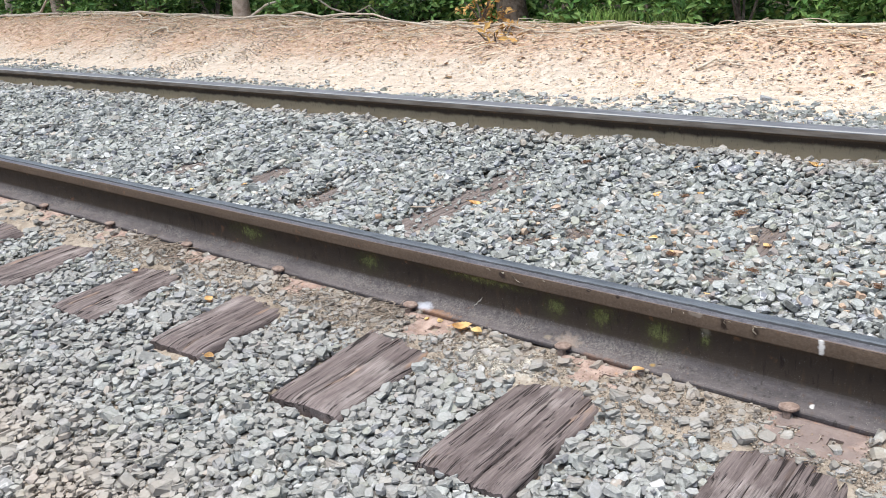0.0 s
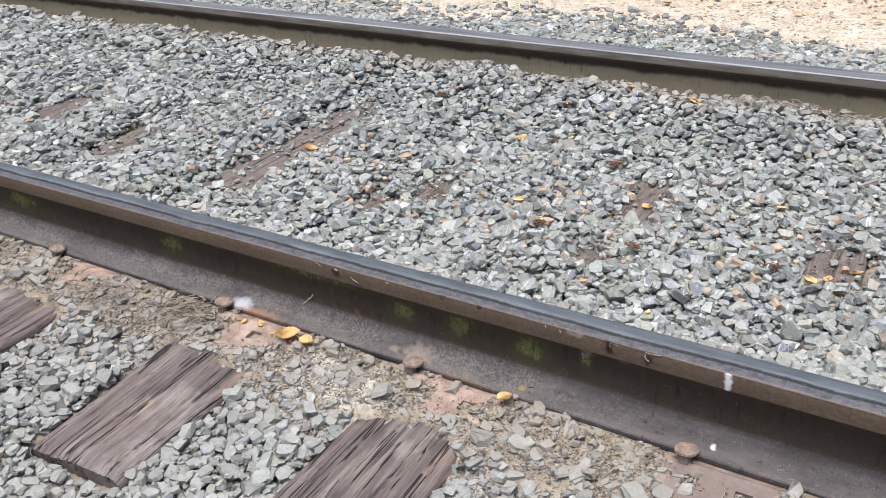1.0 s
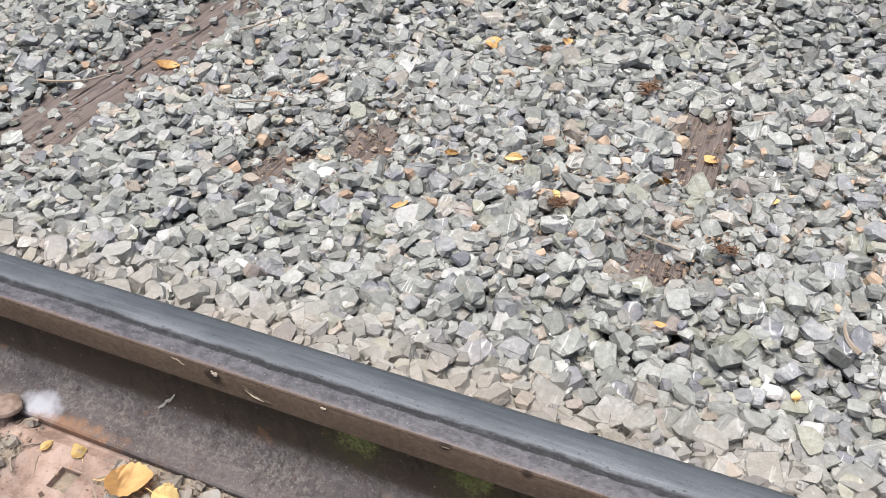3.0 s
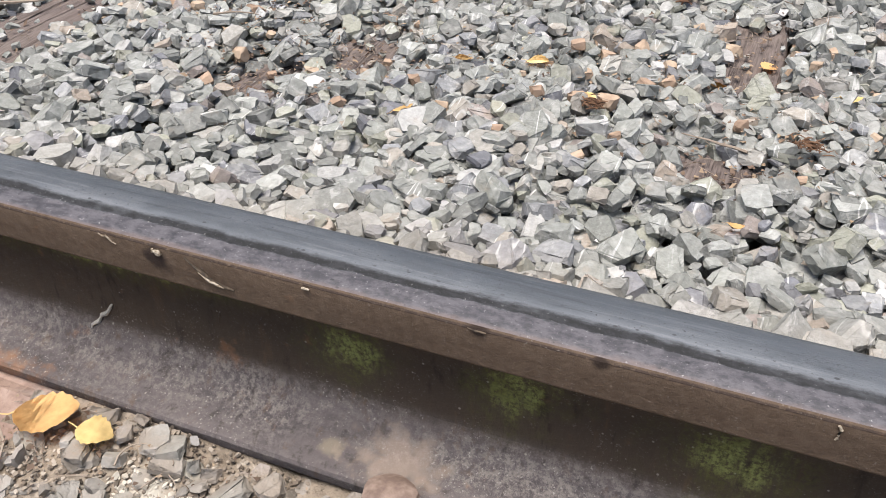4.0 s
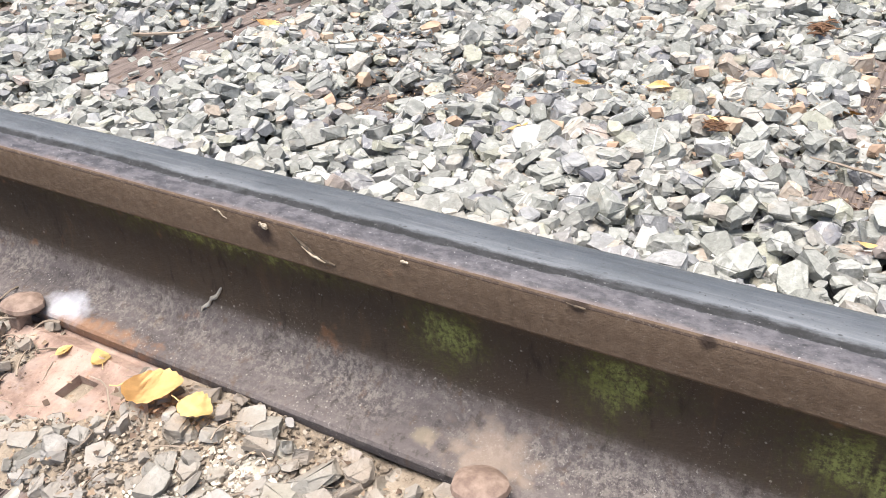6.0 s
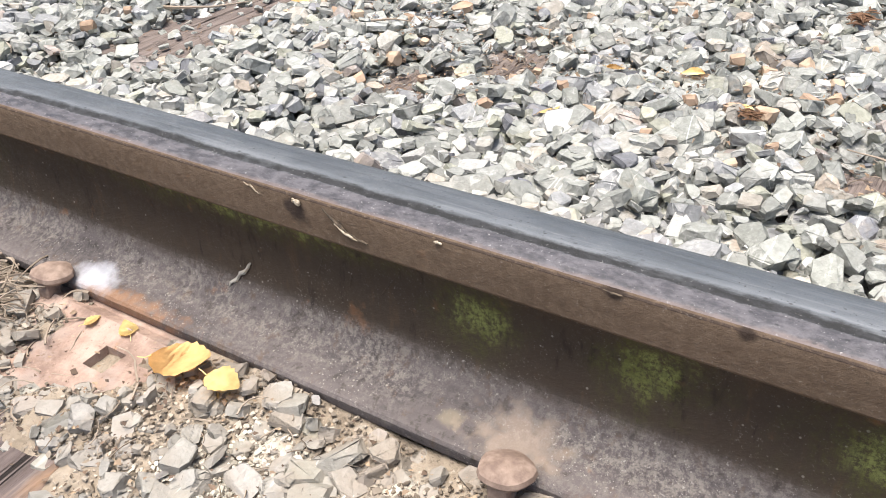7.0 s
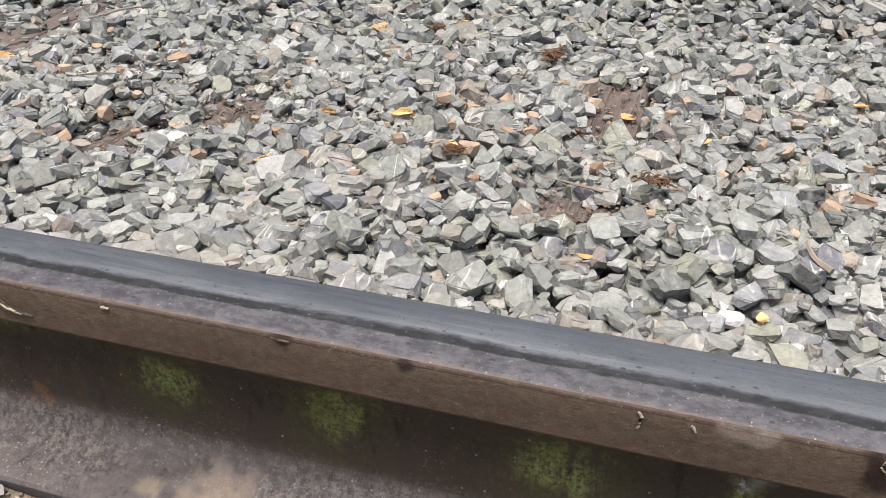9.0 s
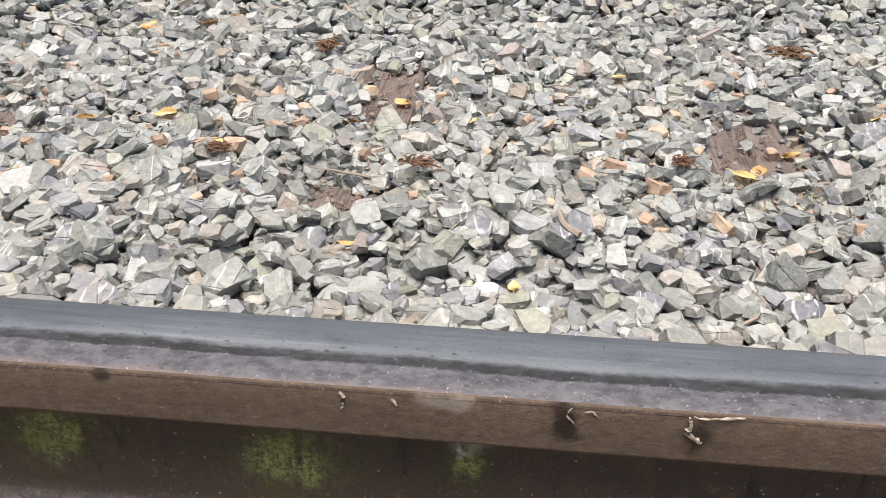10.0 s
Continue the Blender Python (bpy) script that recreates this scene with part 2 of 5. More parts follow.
    # white droppings and a drip on the head, rust marks
    for c, s, q in (((0.556, -0.038, 0.150), (0.005, 0.02, 0.022), (0.72, 0.70, 0.66)),
                    ((0.548, -0.045, 0.02), (0.004, 0.005, 0.02), (0.68, 0.67, 0.63)), ((-0.075, -0.045, 0.018), (0.009, 0.006, 0.02), (0.30, 0.25, 0.18)),
                    ((-0.022, -0.042, 0.018), (0.030, 0.018, 0.02), (0.40, 0.315, 0.25)), ((0.312, -0.01, 0.112), (0.008, 0.05, 0.014), (0.38, 0.36, 0.28)),
                    ((-0.41, -0.066, 0.012), (0.06, 0.012, 0.02), (0.36, 0.19, 0.10)), ((0.085, -0.066, 0.006), (0.055, 0.008, 0.008), (0.22, 0.125, 0.08)),
                    ((0.205, -0.046, 0.018), (0.005, 0.005, 0.02), (0.48, 0.30, 0.06)), ((0.362, -0.038, 0.153), (0.007, 0.02, 0.012), (0.03, 0.022, 0.018)), ((0.428, -0.038, 0.151), (0.006, 0.02, 0.010), (0.045, 0.034, 0.026)), ((0.040, -0.038, 0.163), (0.008, 0.02, 0.003), (0.04, 0.03, 0.025)), ((0.117, -0.038, 0.162), (0.005, 0.02, 0.004), (0.04, 0.03, 0.025)),
                    ((-0.203, -0.038, 0.152), (0.009, 0.02, 0.011), (0.045, 0.034, 0.03)), ((0.30, -0.038, 0.16), (0.016, 0.02, 0.004), (0.30, 0.26, 0.22))):
        col = k.mix(k.math("MULTIPLY", k.spot(c, s, 0.6, 0.75, 85), 0.5 if 0.2 < q[0] < 0.5 else 0.92), col, q)
    col = k.mix(k.math("MULTIPLY", k.spot((-0.463, -0.052, 0.018), (0.023, 0.014, 0.02), 0.6, 0.4, 60), 0.8), col, (0.48, 0.49, 0.53))
    k.bump(k.math("ADD", k.noise(330, 5, 0.7), k.math("MULTIPLY", k.noise(95, 4), 1.1)), 0.65, 0.002)
    return k.done(col, k.range(fine, 0.3, 0.7, 0.5, 0.8))


def rail_top_material():
    k = Mat("worn_rail_head", 0.42, 0.0)
    k.gloss(0.3)
    y = k.axis("Y")
    streak = k.noise(240, 5, 0.7, k.scaled(k.pos, (0.03, 1, 1)))
    blot = k.noise(30, 5, 0.65, k.scaled(k.pos, (0.25, 1, 1)))
    mottle = k.noise(140, 5, 0.75, k.scaled(k.pos, (0.6, 1, 1)))
    col = k.ramp(blot, [(0.3, (0.088, 0.097, 0.108)), (0.5, (0.122, 0.133, 0.147)), (0.72, (0.162, 0.173, 0.187))])
    col = k.mix(k.range(streak, 0.53, 0.68, 0.0, 0.5), col, (0.205, 0.218, 0.235))
    col = k.mix(k.range(streak, 0.44, 0.30, 0.0, 0.45), col, (0.052, 0.056, 0.062))
    # the step at the edge of the running band, black with oil
    wob = k.math("MULTIPLY", k.math("SUBTRACT", k.noise(4, 3, 0.5, k.scaled(k.pos, (1, 0, 0))), 0.5), 0.014)
    rag = k.math("MULTIPLY", k.math("SUBTRACT", k.noise(170, 5, 0.75, k.scaled(k.pos, (0.4, 1, 1))), 0.5), 0.0075)
    d = k.math("SUBTRACT", k.math("ADD", k.math("ADD", y, wob), rag), -0.0165)
    band = k.math("MULTIPLY", k.range(d, -0.0045, -0.0025), k.range(d, 0.0060, 0.0012))
    band = k.math("MULTIPLY", band, k.range(k.noise(20, 5, 0.7, k.scaled(k.pos, (0.5, 1, 1))), 0.34, 0.50, 0.62, 1.0))
    # scuffed violet-grey margin outside it, rust only at the very lip
    yr = k.math("ADD", k.math("ADD", y, rag), wob)
    pale = k.mix(k.range(mottle, 0.36, 0.64), (0.046, 0.044, 0.050), (0.108, 0.102, 0.112))
    col = k.mix(k.range(yr, -0.0185, -0.0210, 0.0, 0.95), col, pale)
    col = k.mix(band, col, k.mix(k.range(mottle, 0.4, 0.62), (0.012, 0.0125, 0.0135), (0.030, 0.031, 0.034)))
    col = k.mix(k.range(yr, -0.0325, -0.0362, 0.0, 0.55), col, (0.165, 0.122, 0.108))
    chips = k.noise(420, 4, 0.65)
    margin = k.range(yr, -0.016, -0.022, 0.25, 1.0)
    col = k.mix(k.math("MULTIPLY", k.range(chips, 0.62, 0.70, 0.0, 0.65), margin), col, (0.36, 0.35, 0.345))
    col = k.mix(k.math("MULTIPLY", k.range(chips, 0.39, 0.31, 0.0, 0.75), k.range(blot, 0.40, 0.58, 0.25, 1.0)), col, (0.026, 0.026, 0.028))
    # small black pits beside the band
    pits = k.math("MULTIPLY", k.range(k.voronoi(170, k.scaled(k.pos, (0.6, 1, 1))), 0.20, 0.11, 0.0, 0.8), k.math("MULTIPLY", k.range(d, 0.017, 0.006), k.range(k.noise(34, 4), 0.46, 0.60)))
    col = k.mix(pits, col, (0.028, 0.028, 0.031))
    # the rounded gauge corner stays darker steel
    col = k.mix(k.range(k.math("ADD", y, rag), 0.014, 0.022, 0.0, 0.5), col, (0.050, 0.057, 0.066))
    k.bump(k.math("ADD", k.math("ADD", k.math("MULTIPLY", streak, 0.5), mottle), k.math("MULTIPLY", chips, 0.6)), 0.45, 0.0010)
    k.set(k.b, "Metallic", k.math("MULTIPLY", k.range(d, 0.004, 0.012), 0.45))
    rough = k.range(mottle, 0.3, 0.7, 0.36, 0.56)
    return k.done(col, k.math("ADD", rough, k.math("MULTIPLY", band, 0.25)))


def far_top_material():
    k = Mat("polished_rail_head", 0.4, 0.0)
    streak = k.noise(60, 5, 0.65, k.scaled(k.pos, (0.05, 1.6, 1)))
    col = k.ramp(streak, [(0.3, (0.055, 0.056, 0.062)), (0.5, (0.11, 0.112, 0.122)), (0.7, (0.17, 0.17, 0.18))])
    y = k.axis("Y")
    rim = k.math("MULTIPLY", k.math("MULTIPLY", k.range(y, 1.4760, 1.4745), k.range(k.axis("Z"), 0.1610, 0.1635)), k.range(streak, 0.3, 0.5, 0.6, 1.0))
    col = k.mix(rim, col, (0.30, 0.295, 0.285))
    k.bump(streak, 0.3, 0.001)
    return k.done(col, k.range(streak, 0.3, 0.7, 0.5, 0.7))


def tie_material():
    k = Mat("weathered_creosote_timber", 0.9)
    k.gloss(0.2)
    r = k.rand()
    off = k.t.nodes.new("ShaderNodeCombineXYZ")
    k.set(off, "X", k.math("MULTIPLY", r, 13.0))
    k.set(off, "Y", k.math("MULTIPLY", r, 7.0))
    v = k.scaled(k.local(), (1, 1, 1), off.outputs["Vector"])
    g1 = k.noise(42, 8, 0.72, k.scaled(v, (1, 0.055, 0.5)), 0.25)
    g2 = k.noise(300, 5, 0.75, k.scaled(v, (1, 0.045, 0.8)), 0.2)
    blot = k.noise(7, 4, 0.6, v)
    col = k.ramp(g1, [(0.26, (0.062, 0.048, 0.045)), (0.44, (0.130, 0.103, 0.096)), (0.56, (0.190, 0.155, 0.144)), (0.76, (0.310, 0.265, 0.248))])
    col = k.mix(k.range(g2, 0.34, 0.56, 0.5, 0.0), col, k.mix(1.0, col, (0.45, 0.43, 0.42), "MULTIPLY"))
    col = k.mix(k.range(g2, 0.60, 0.74, 0.0, 0.3), col, (0.36, 0.315, 0.295))
    # orange weathered streaks, silvered and blackened patches
    col = k.mix(k.math("MULTIPLY", k.range(k.noise(9, 4, 0.6, k.scaled(v, (1.6, 0.35, 1))), 0.60, 0.72, 0.0, 0.65), k.range(g1, 0.40, 0.54)), col, (0.37, 0.225, 0.13))
    col = k.mix(k.math("MULTIPLY", k.range(k.noise(5, 4, 0.6, v), 0.52, 0.66, 0.0, 0.55), k.range(g2, 0.38, 0.56, 0.2, 1.0)), col, (0.36, 0.315, 0.29))
    col = k.mix(k.range(k.noise(8, 5, 0.65, k.scaled(v, (1, 0.4, 1))), 0.46, 0.34, 0.0, 0.65), col, k.mix(1.0, col, (0.46, 0.44, 0.45), "MULTIPLY"))
    yw = k.axis("Y")
    between = k.math("MULTIPLY", k.range(yw, 0.0, 0.1), k.range(yw, 1.5, 1.4))
    col = k.mix(k.math("MULTIPLY", between, k.range(blot, 0.3, 0.6, 0.6, 0.9)), col, k.mix(k.range(g2, 0.38, 0.62), (0.125, 0.101, 0.090), (0.190, 0.158, 0.142)))
    # drying cracks along the grain, wide ones and hairlines
    wide = k.math("ABSOLUTE", k.math("SUBTRACT", k.noise(24, 4, 0.6, k.scaled(v, (1, 0.03, 0.5)), 0.15), 0.5))
    hair = k.math("ABSOLUTE", k.math("SUBTRACT", k.noise(95, 3, 0.6, k.scaled(v, (1, 0.03, 0.5)), 0.1), 0.5))
    cf = k.math("MULTIPLY", k.range(wide, 0.005, 0.018, 1.0, 0.0), k.range(k.noise(13, 3, 0.5, v), 0.42, 0.50))
    hf = k.math("MULTIPLY", k.range(hair, 0.004, 0.014, 1.0, 0.0), k.range(k.noise(17, 3, 0.5, v), 0.48, 0.58))
    cf = k.math("MULTIPLY", cf, k.math("SUBTRACT", 1.0, k.math("MULTIPLY", between, 0.6)))
    hf = k.math("MULTIPLY", hf, k.math("SUBTRACT", 1.0, k.math("MULTIPLY", between, 0.7)))
    dark = k.math("MAXIMUM", k.math("MULTIPLY", cf, 0.92), k.math("MULTIPLY", hf, 0.65))
    col = k.mix(dark, col, (0.014, 0.011, 0.010))
    h = k.math("ADD", k.math("ADD", g1, k.math("MULTIPLY", g2, 0.6)), k.math("MULTIPLY", dark, -1.4))
    k.bump(h, 0.85, 0.004)
    return k.done(col)


def ground_material():
    k = Mat("dirt_and_fines", 0.95)
    k.gloss(0.2)
    y = k.axis("Y")
    big, mid, fine = k.noise(1.3, 4), k.noise(16, 5, 0.65), k.noise(120, 5, 0.7)
    bed = k.ramp(mid, [(0.25, (0.16, 0.127, 0.095)), (0.5, (0.285, 0.235, 0.18)), (0.75, (0.43, 0.37, 0.30))])
    path = k.ramp(mid, [(0.3, (0.42, 0.345, 0.27)), (0.5, (0.55, 0.46, 0.37)), (0.7, (0.66, 0.58, 0.485))])
    litter = k.ramp(mid, [(0.3, (0.32, 0.20, 0.14)), (0.5, (0.50, 0.355, 0.255)), (0.7, (0.66, 0.51, 0.385))])
    wob = k.math("MULTIPLY", k.math("SUBTRACT", big, 0.5), 1.1)
    yy = k.math("ADD", y, wob)
    path = k.mix(k.range(yy, 3.0, 3.6), path, litter)
    col = k.mix(k.range(yy, 2.0, 2.5), bed, path)
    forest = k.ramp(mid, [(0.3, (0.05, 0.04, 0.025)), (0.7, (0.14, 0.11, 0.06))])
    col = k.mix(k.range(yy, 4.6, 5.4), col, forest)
    # crumbled pale patch and black fines by the ties
    col = k.mix(k.math("MULTIPLY", k.spot((-0.13, -0.17, -0.03), (0.09, 0.06, 0.2), 0.6, 0.8, 25), 0.85), col, (0.62, 0.59, 0.51))
    col = k.mix(k.range(fine, 0.58, 0.72, 0.0, 0.6), col, (0.47, 0.43, 0.365))
    col = k.mix(k.range(fine, 0.42, 0.30, 0.0, 0.65), col, (0.07, 0.055, 0.045))
    pits = k.voronoi(85)
    k.bump(k.math("ADD", k.math("ADD", mid, fine), k.math("MULTIPLY", pits, -0.8)), 0.7, 0.009)
    return k.done(col)


def plate_material():
    k = Mat("rusted_tie_plate", 0.85)
    k.gloss(0.2)
    n, f = k.noise(24, 5, 0.65), k.noise(170, 4, 0.7)
    col = k.ramp(n, [(0.36, (0.19, 0.130, 0.105)), (0.5, (0.29, 0.205, 0.165)), (0.64, (0.39, 0.295, 0.245))])
    col = k.mix(k.range(f, 0.55, 0.7, 0.0, 0.4), col, (0.42, 0.31, 0.235))
    col = k.mix(k.range(k.noise(40, 4), 0.62, 0.74, 0.0, 0.45), col, (0.40, 0.21, 0.09))
    col = k.mix(k.range(k.noise(17, 5, 0.7), 0.5, 0.66, 0.0, 0.75), col, (0.29, 0.235, 0.205))
    col = k.mix(k.math("MULTIPLY", k.spot((0.575, -0.125, -0.005), (0.10, 0.075, 0.1), 0.6, 0.5, 40), 0.8), col, (0.165, 0.132, 0.12))
    col = k.mix(k.range(f, 0.42, 0.30, 0.0, 0.6), col, (0.12, 0.075, 0.055))
    k.bump(k.math("ADD", n, f), 0.5, 0.003)
    return k.done(col)


def plain_material(name, a, b, scale=60.0, rough=0.8, bump=0.4, dist=0.002, by_island=False, by_object=False, c=None):
    k = Mat(name, rough)
    k.gloss(0.25)
    n = k.noise(scale, 4, 0.6)
    if by_island or by_object:
        r = k.geo.outputs["Random Per Island"] if by_island else k.rand()
        col = k.ramp(r, [(0.0, a), (0.5, c or b), (1.0, b)])
        col = k.mix(k.range(n, 0.3, 0.7, 0.0, 0.55), col, k.mix(1.0, col, (0.5, 0.45, 0.4), "MULTIPLY"))
    else:
        col = k.mix(k.range(n, 0.3, 0.7), a, b)
    k.bump(n, bump, dist)
    return k.done(col)


M_STONE = stone_material("ballast_stone", True)
M_STONE_ONE = stone_material("ballast_stone_single", False)
M_SIDE, M_TOP, M_FARTOP = rail_side_material(), rail_top_material(), far_top_material()
M_TIE, M_GROUND, M_PLATE = tie_material(), ground_material(), plate_material()
M_SPIKE = plain_material("brown_spike_iron", (0.15, 0.105, 0.085), (0.28, 0.21, 0.17), 90)
M_LEAF = plain_material("yellow_leaf", (0.72, 0.46, 0.20), (0.84, 0.66, 0.30), 55, 0.65, by_object=True, c=(0.80, 0.54, 0.24))
M_LITTER = plain_material("dry_leaf_litter", (0.42, 0.28, 0.18), (0.66, 0.58, 0.455), 60, 0.8, by_island=True, c=(0.66, 0.46, 0.25))
M_TWIG = plain_material("dry_twig", (0.11, 0.085, 0.065), (0.33, 0.275, 0.22), 40, 0.9, by_island=True)
M_BRANCH = plain_material("bleached_branch", (0.40, 0.33, 0.25), (0.62, 0.54, 0.43), 25, 0.9)
M_STICK = plain_material("pale_dry_stick", (0.34, 0.25, 0.17), (0.72, 0.62, 0.48), 30, 0.9, by_island=True)
M_BARK = plain_material("grey_brown_bark", (0.075, 0.06, 0.045), (0.22, 0.18, 0.14), 22, 0.95, 0.9, 0.02)
M_STUMP = plain_material("pale_stump_wood", (0.30, 0.23, 0.17), (0.58, 0.48, 0.38), 14, 0.9, 0.8, 0.01)
M_FOLIAGE = plain_material("green_foliage", (0.05, 0.12, 0.025), (0.30, 0.46, 0.13), 12, 0.5, by_island=True, c=(0.12, 0.25, 0.055))
M_BROWNLEAF = plain_material("withered_orange_foliage", (0.40, 0.20, 0.05), (0.58, 0.36, 0.12), 12, 0.7, by_island=True)
M_CONE = plain_material("brown_needle_clump", (0.09, 0.05, 0.032), (0.20, 0.115, 0.07), 60, 0.9, by_island=True)
M_FLECK = plain_material("pale_dried_fleck", (0.16, 0.12, 0.075), (0.48, 0.42, 0.33), 420, 0.8)
M_STREAK = plain_material("pale_dried_streak", (0.34, 0.315, 0.27), (0.47, 0.44, 0.38), 300, 0.8)
M_DARKBIT = plain_material("dark_splinter", (0.03, 0.024, 0.02), (0.13, 0.10, 0.07), 160, 0.8)


# ---- mesh helpers ----
def part(name, bm, material, parent=None, label="", smooth=False, crease=38):
    me = bpy.data.meshes.new(name)
    bm.to_mesh(me)
    bm.free()
    me.materials.append(material)
    if smooth:
        me.polygons.foreach_set("use_smooth", [True] * len(me.polygons))
        me.set_sharp_from_angle(angle=radians(crease))
    ob = new(name, me)
    if parent is not None:
        ob.parent = parent
    if label:
        tagged(ob, label)
    return ob


def array_mesh(name, verts, faces, material, smooth=False):
    """A mesh from arrays: verts (n, 3), faces (m, k) with k corners each."""
    me = bpy.data.meshes.new(name)
    verts, faces = np.asarray(verts, np.float32), np.asarray(faces, np.int32)
    m, c = faces.shape
    me.vertices.add(len(verts))
    me.vertices.foreach_set("co", verts.ravel())
    me.loops.add(m * c)
    me.loops.foreach_set("vertex_index", faces.ravel())
    me.polygons.add(m)
    me.polygons.foreach_set("loop_start", np.arange(m, dtype=np.int32) * c)
    me.polygons.foreach_set("loop_total", np.full(m, c, np.int32))
    me.update(calc_edges=True)
    me.materials.append(material)
    me.polygons.foreach_set("use_smooth", np.full(m, smooth))
    return me


def tube(bm, points, radii, sides=6):
    rings = []
    for i, p in enumerate(points):
        a, b = Vector(points[max(i - 1, 0)]), Vector(points[min(i + 1, len(points) - 1)])
        q = (b - a).to_track_quat("Z", "Y")
        rings.append([bm.verts.new(Vector(p) + q @ Vector((radii[i] * math.cos(u), radii[i] * math.sin(u), 0)))
                      for u in [2 * math.pi * s / sides for s in range(sides)]])
    for r0, r1 in zip(rings, rings[1:]):
        for s in range(sides):
            bm.faces.new((r0[s], r0[(s + 1) % sides], r1[(s + 1) % sides], r1[s]))
    bm.faces.new(rings[0][::-1])
    bm.faces.new(rings[-1])


def fnoise(x, y, s, seed=0.0):
    """Smooth value noise on arrays, about -1 to 1."""
    x, y = np.asarray(x, float) * s + seed * 17.3, np.asarray(y, float) * s + seed * 9.1
    xi, yi = np.floor(x), np.floor(y)
    fx, fy = x - xi, y - yi
    fx, fy = fx * fx * (3 - 2 * fx), fy * fy * (3 - 2 * fy)

    def h(a, b):
        v = np.sin(a * 127.1 + b * 311.7 + seed * 74.7) * 43758.5453
        return 2 * (v - np.floor(v)) - 1
    return (h(xi, yi) * (1 - fx) + h(xi + 1, yi) * fx) * (1 - fy) + (h(xi, yi + 1) * (1 - fx) + h(xi + 1, yi + 1) * fx) * fy


def step(v, a, b):
    t = np.clip((np.asarray(v, float) - a) / (b - a), 0, 1)
    return t * t * (3 - 2 * t)


# ---- plan ----
GAUGE = 1.509                       # between the rails' axes
TIE_X = [-0.44 + 0.507 * i + 0.012 * math.sin(2.1 * i + 0.6) for i in range(-24, 9)]
TIE_X[20:27] = [-2.49, -1.985, -1.468, -0.955, -0.427, 0.060, 0.565]
TIE_W, TIE_Y0, TIE_Y1 = 0.224, -0.545, 2.055
# bare spots between the rails, where a tie shows: x, y, half length, half width
BARE = [(-0.948, 0.76, 0.080, 0.40), (-0.50, 0.51, 0.065, 0.05), (-0.385, 0.64, 0.05, 0.07), (0.145, 0.81, 0.048, 0.13), (0.135, 0.475, 0.05, 0.04),
        (0.635, 0.665, 0.075, 0.10), (-1.53, 0.54, 0.09, 0.14), (-1.99, 0.68, 0.08, 0.12), (-2.5, 0.6, 0.08, 0.12), (-4.25, 0.74, 0.10, 0.18)]


def bare(x, y, inner=0.75, outer=1.1):
    m = np.zeros(np.shape(x))
    w = 0.25 * fnoise(x, y, 22, 3)
    for cx, cy, a, b in BARE:
        m = np.maximum(m, 1 - step((((x - cx) / a) ** 4 + ((y - cy) / b) ** 4) ** 0.25 + w, inner, outer))
    return m


def tie_cover(x):
    """1 over a tie, 0 between ties."""
    d = np.min(np.abs(np.asarray(x)[..., None] - np.array(TIE_X)), axis=-1)
    return 1 - step(d, TIE_W / 2 - 0.01, TIE_W / 2 + 0.02)


def on_plate(x, y, grow=0.0):
    """1 over the uncovered part of a tie plate beside the near rail."""
    x, y = np.asarray(x, float), np.asarray(y, float)
    u = x[..., None] - np.array(TIE_X)
    u = np.take_along_axis(u, np.abs(u).argmin(-1)[..., None], -1)[..., 0] + 0.018 * fnoise(x, y, 35, 41)
    return np.where((u > -0.012 - grow) & (u < 0.095 + grow) & (y > -0.155 - grow + 0.02 * fnoise(x, y, 30, 42)) & (y < 0.0), 1.0, 0.0)


def level(x, y):
    """The top of the ballast and dirt."""
    x, y = np.asarray(x, float), np.asarray(y, float)
    crib = 1 - tie_cover(x)
    mid = 0.004 + 0.050 * (1 - step(y, 0.05, 0.32)) + 0.043 * step(y, 1.10, 1.40) + 0.012 * crib + 0.012 * fnoise(x, y, 5, 1)
    mid = mid - (mid + 0.012) * 0.9 * bare(x, y, 0.8, 1.9)
    near = -0.002 - 0.020 * step(-y + 0.02 * fnoise(x, y, 9, 21), 0.185, 0.265) + 0.006 * fnoise(x, y, 14, 20) - 0.008 * step(-y, 0.4, 0.62) - 0.10 * step(-y, 0.6, 1.6) + 0.008 * fnoise(x, y, 6, 2)
    far = 0.03 - 0.11 * step(y, 1.7, 2.6) + 0.01 * fnoise(x, y, 4, 4) + (0.17 + 0.10 * step(-x, 2.5, 9.0)) * step(y + 0.25 * fnoise(x, y, 0.5, 6), 3.0, 4.0) - 0.2 * step(y, 4.1, 5.2) + 0.02 * fnoise(x, y, 1.6, 5)
    near = near - (near + 0.013) * on_plate(x, y) * np.where(np.abs(x + 0.40) < 0.15, 1.0, 0.6)
    z = np.where(y < 0, near, np.where(y < GAUGE, mid, far))
    away = np.hypot(x, y)
    return z + step(away, 9, 40) * 0.6 * fnoise(x, y, 0.05, 8)


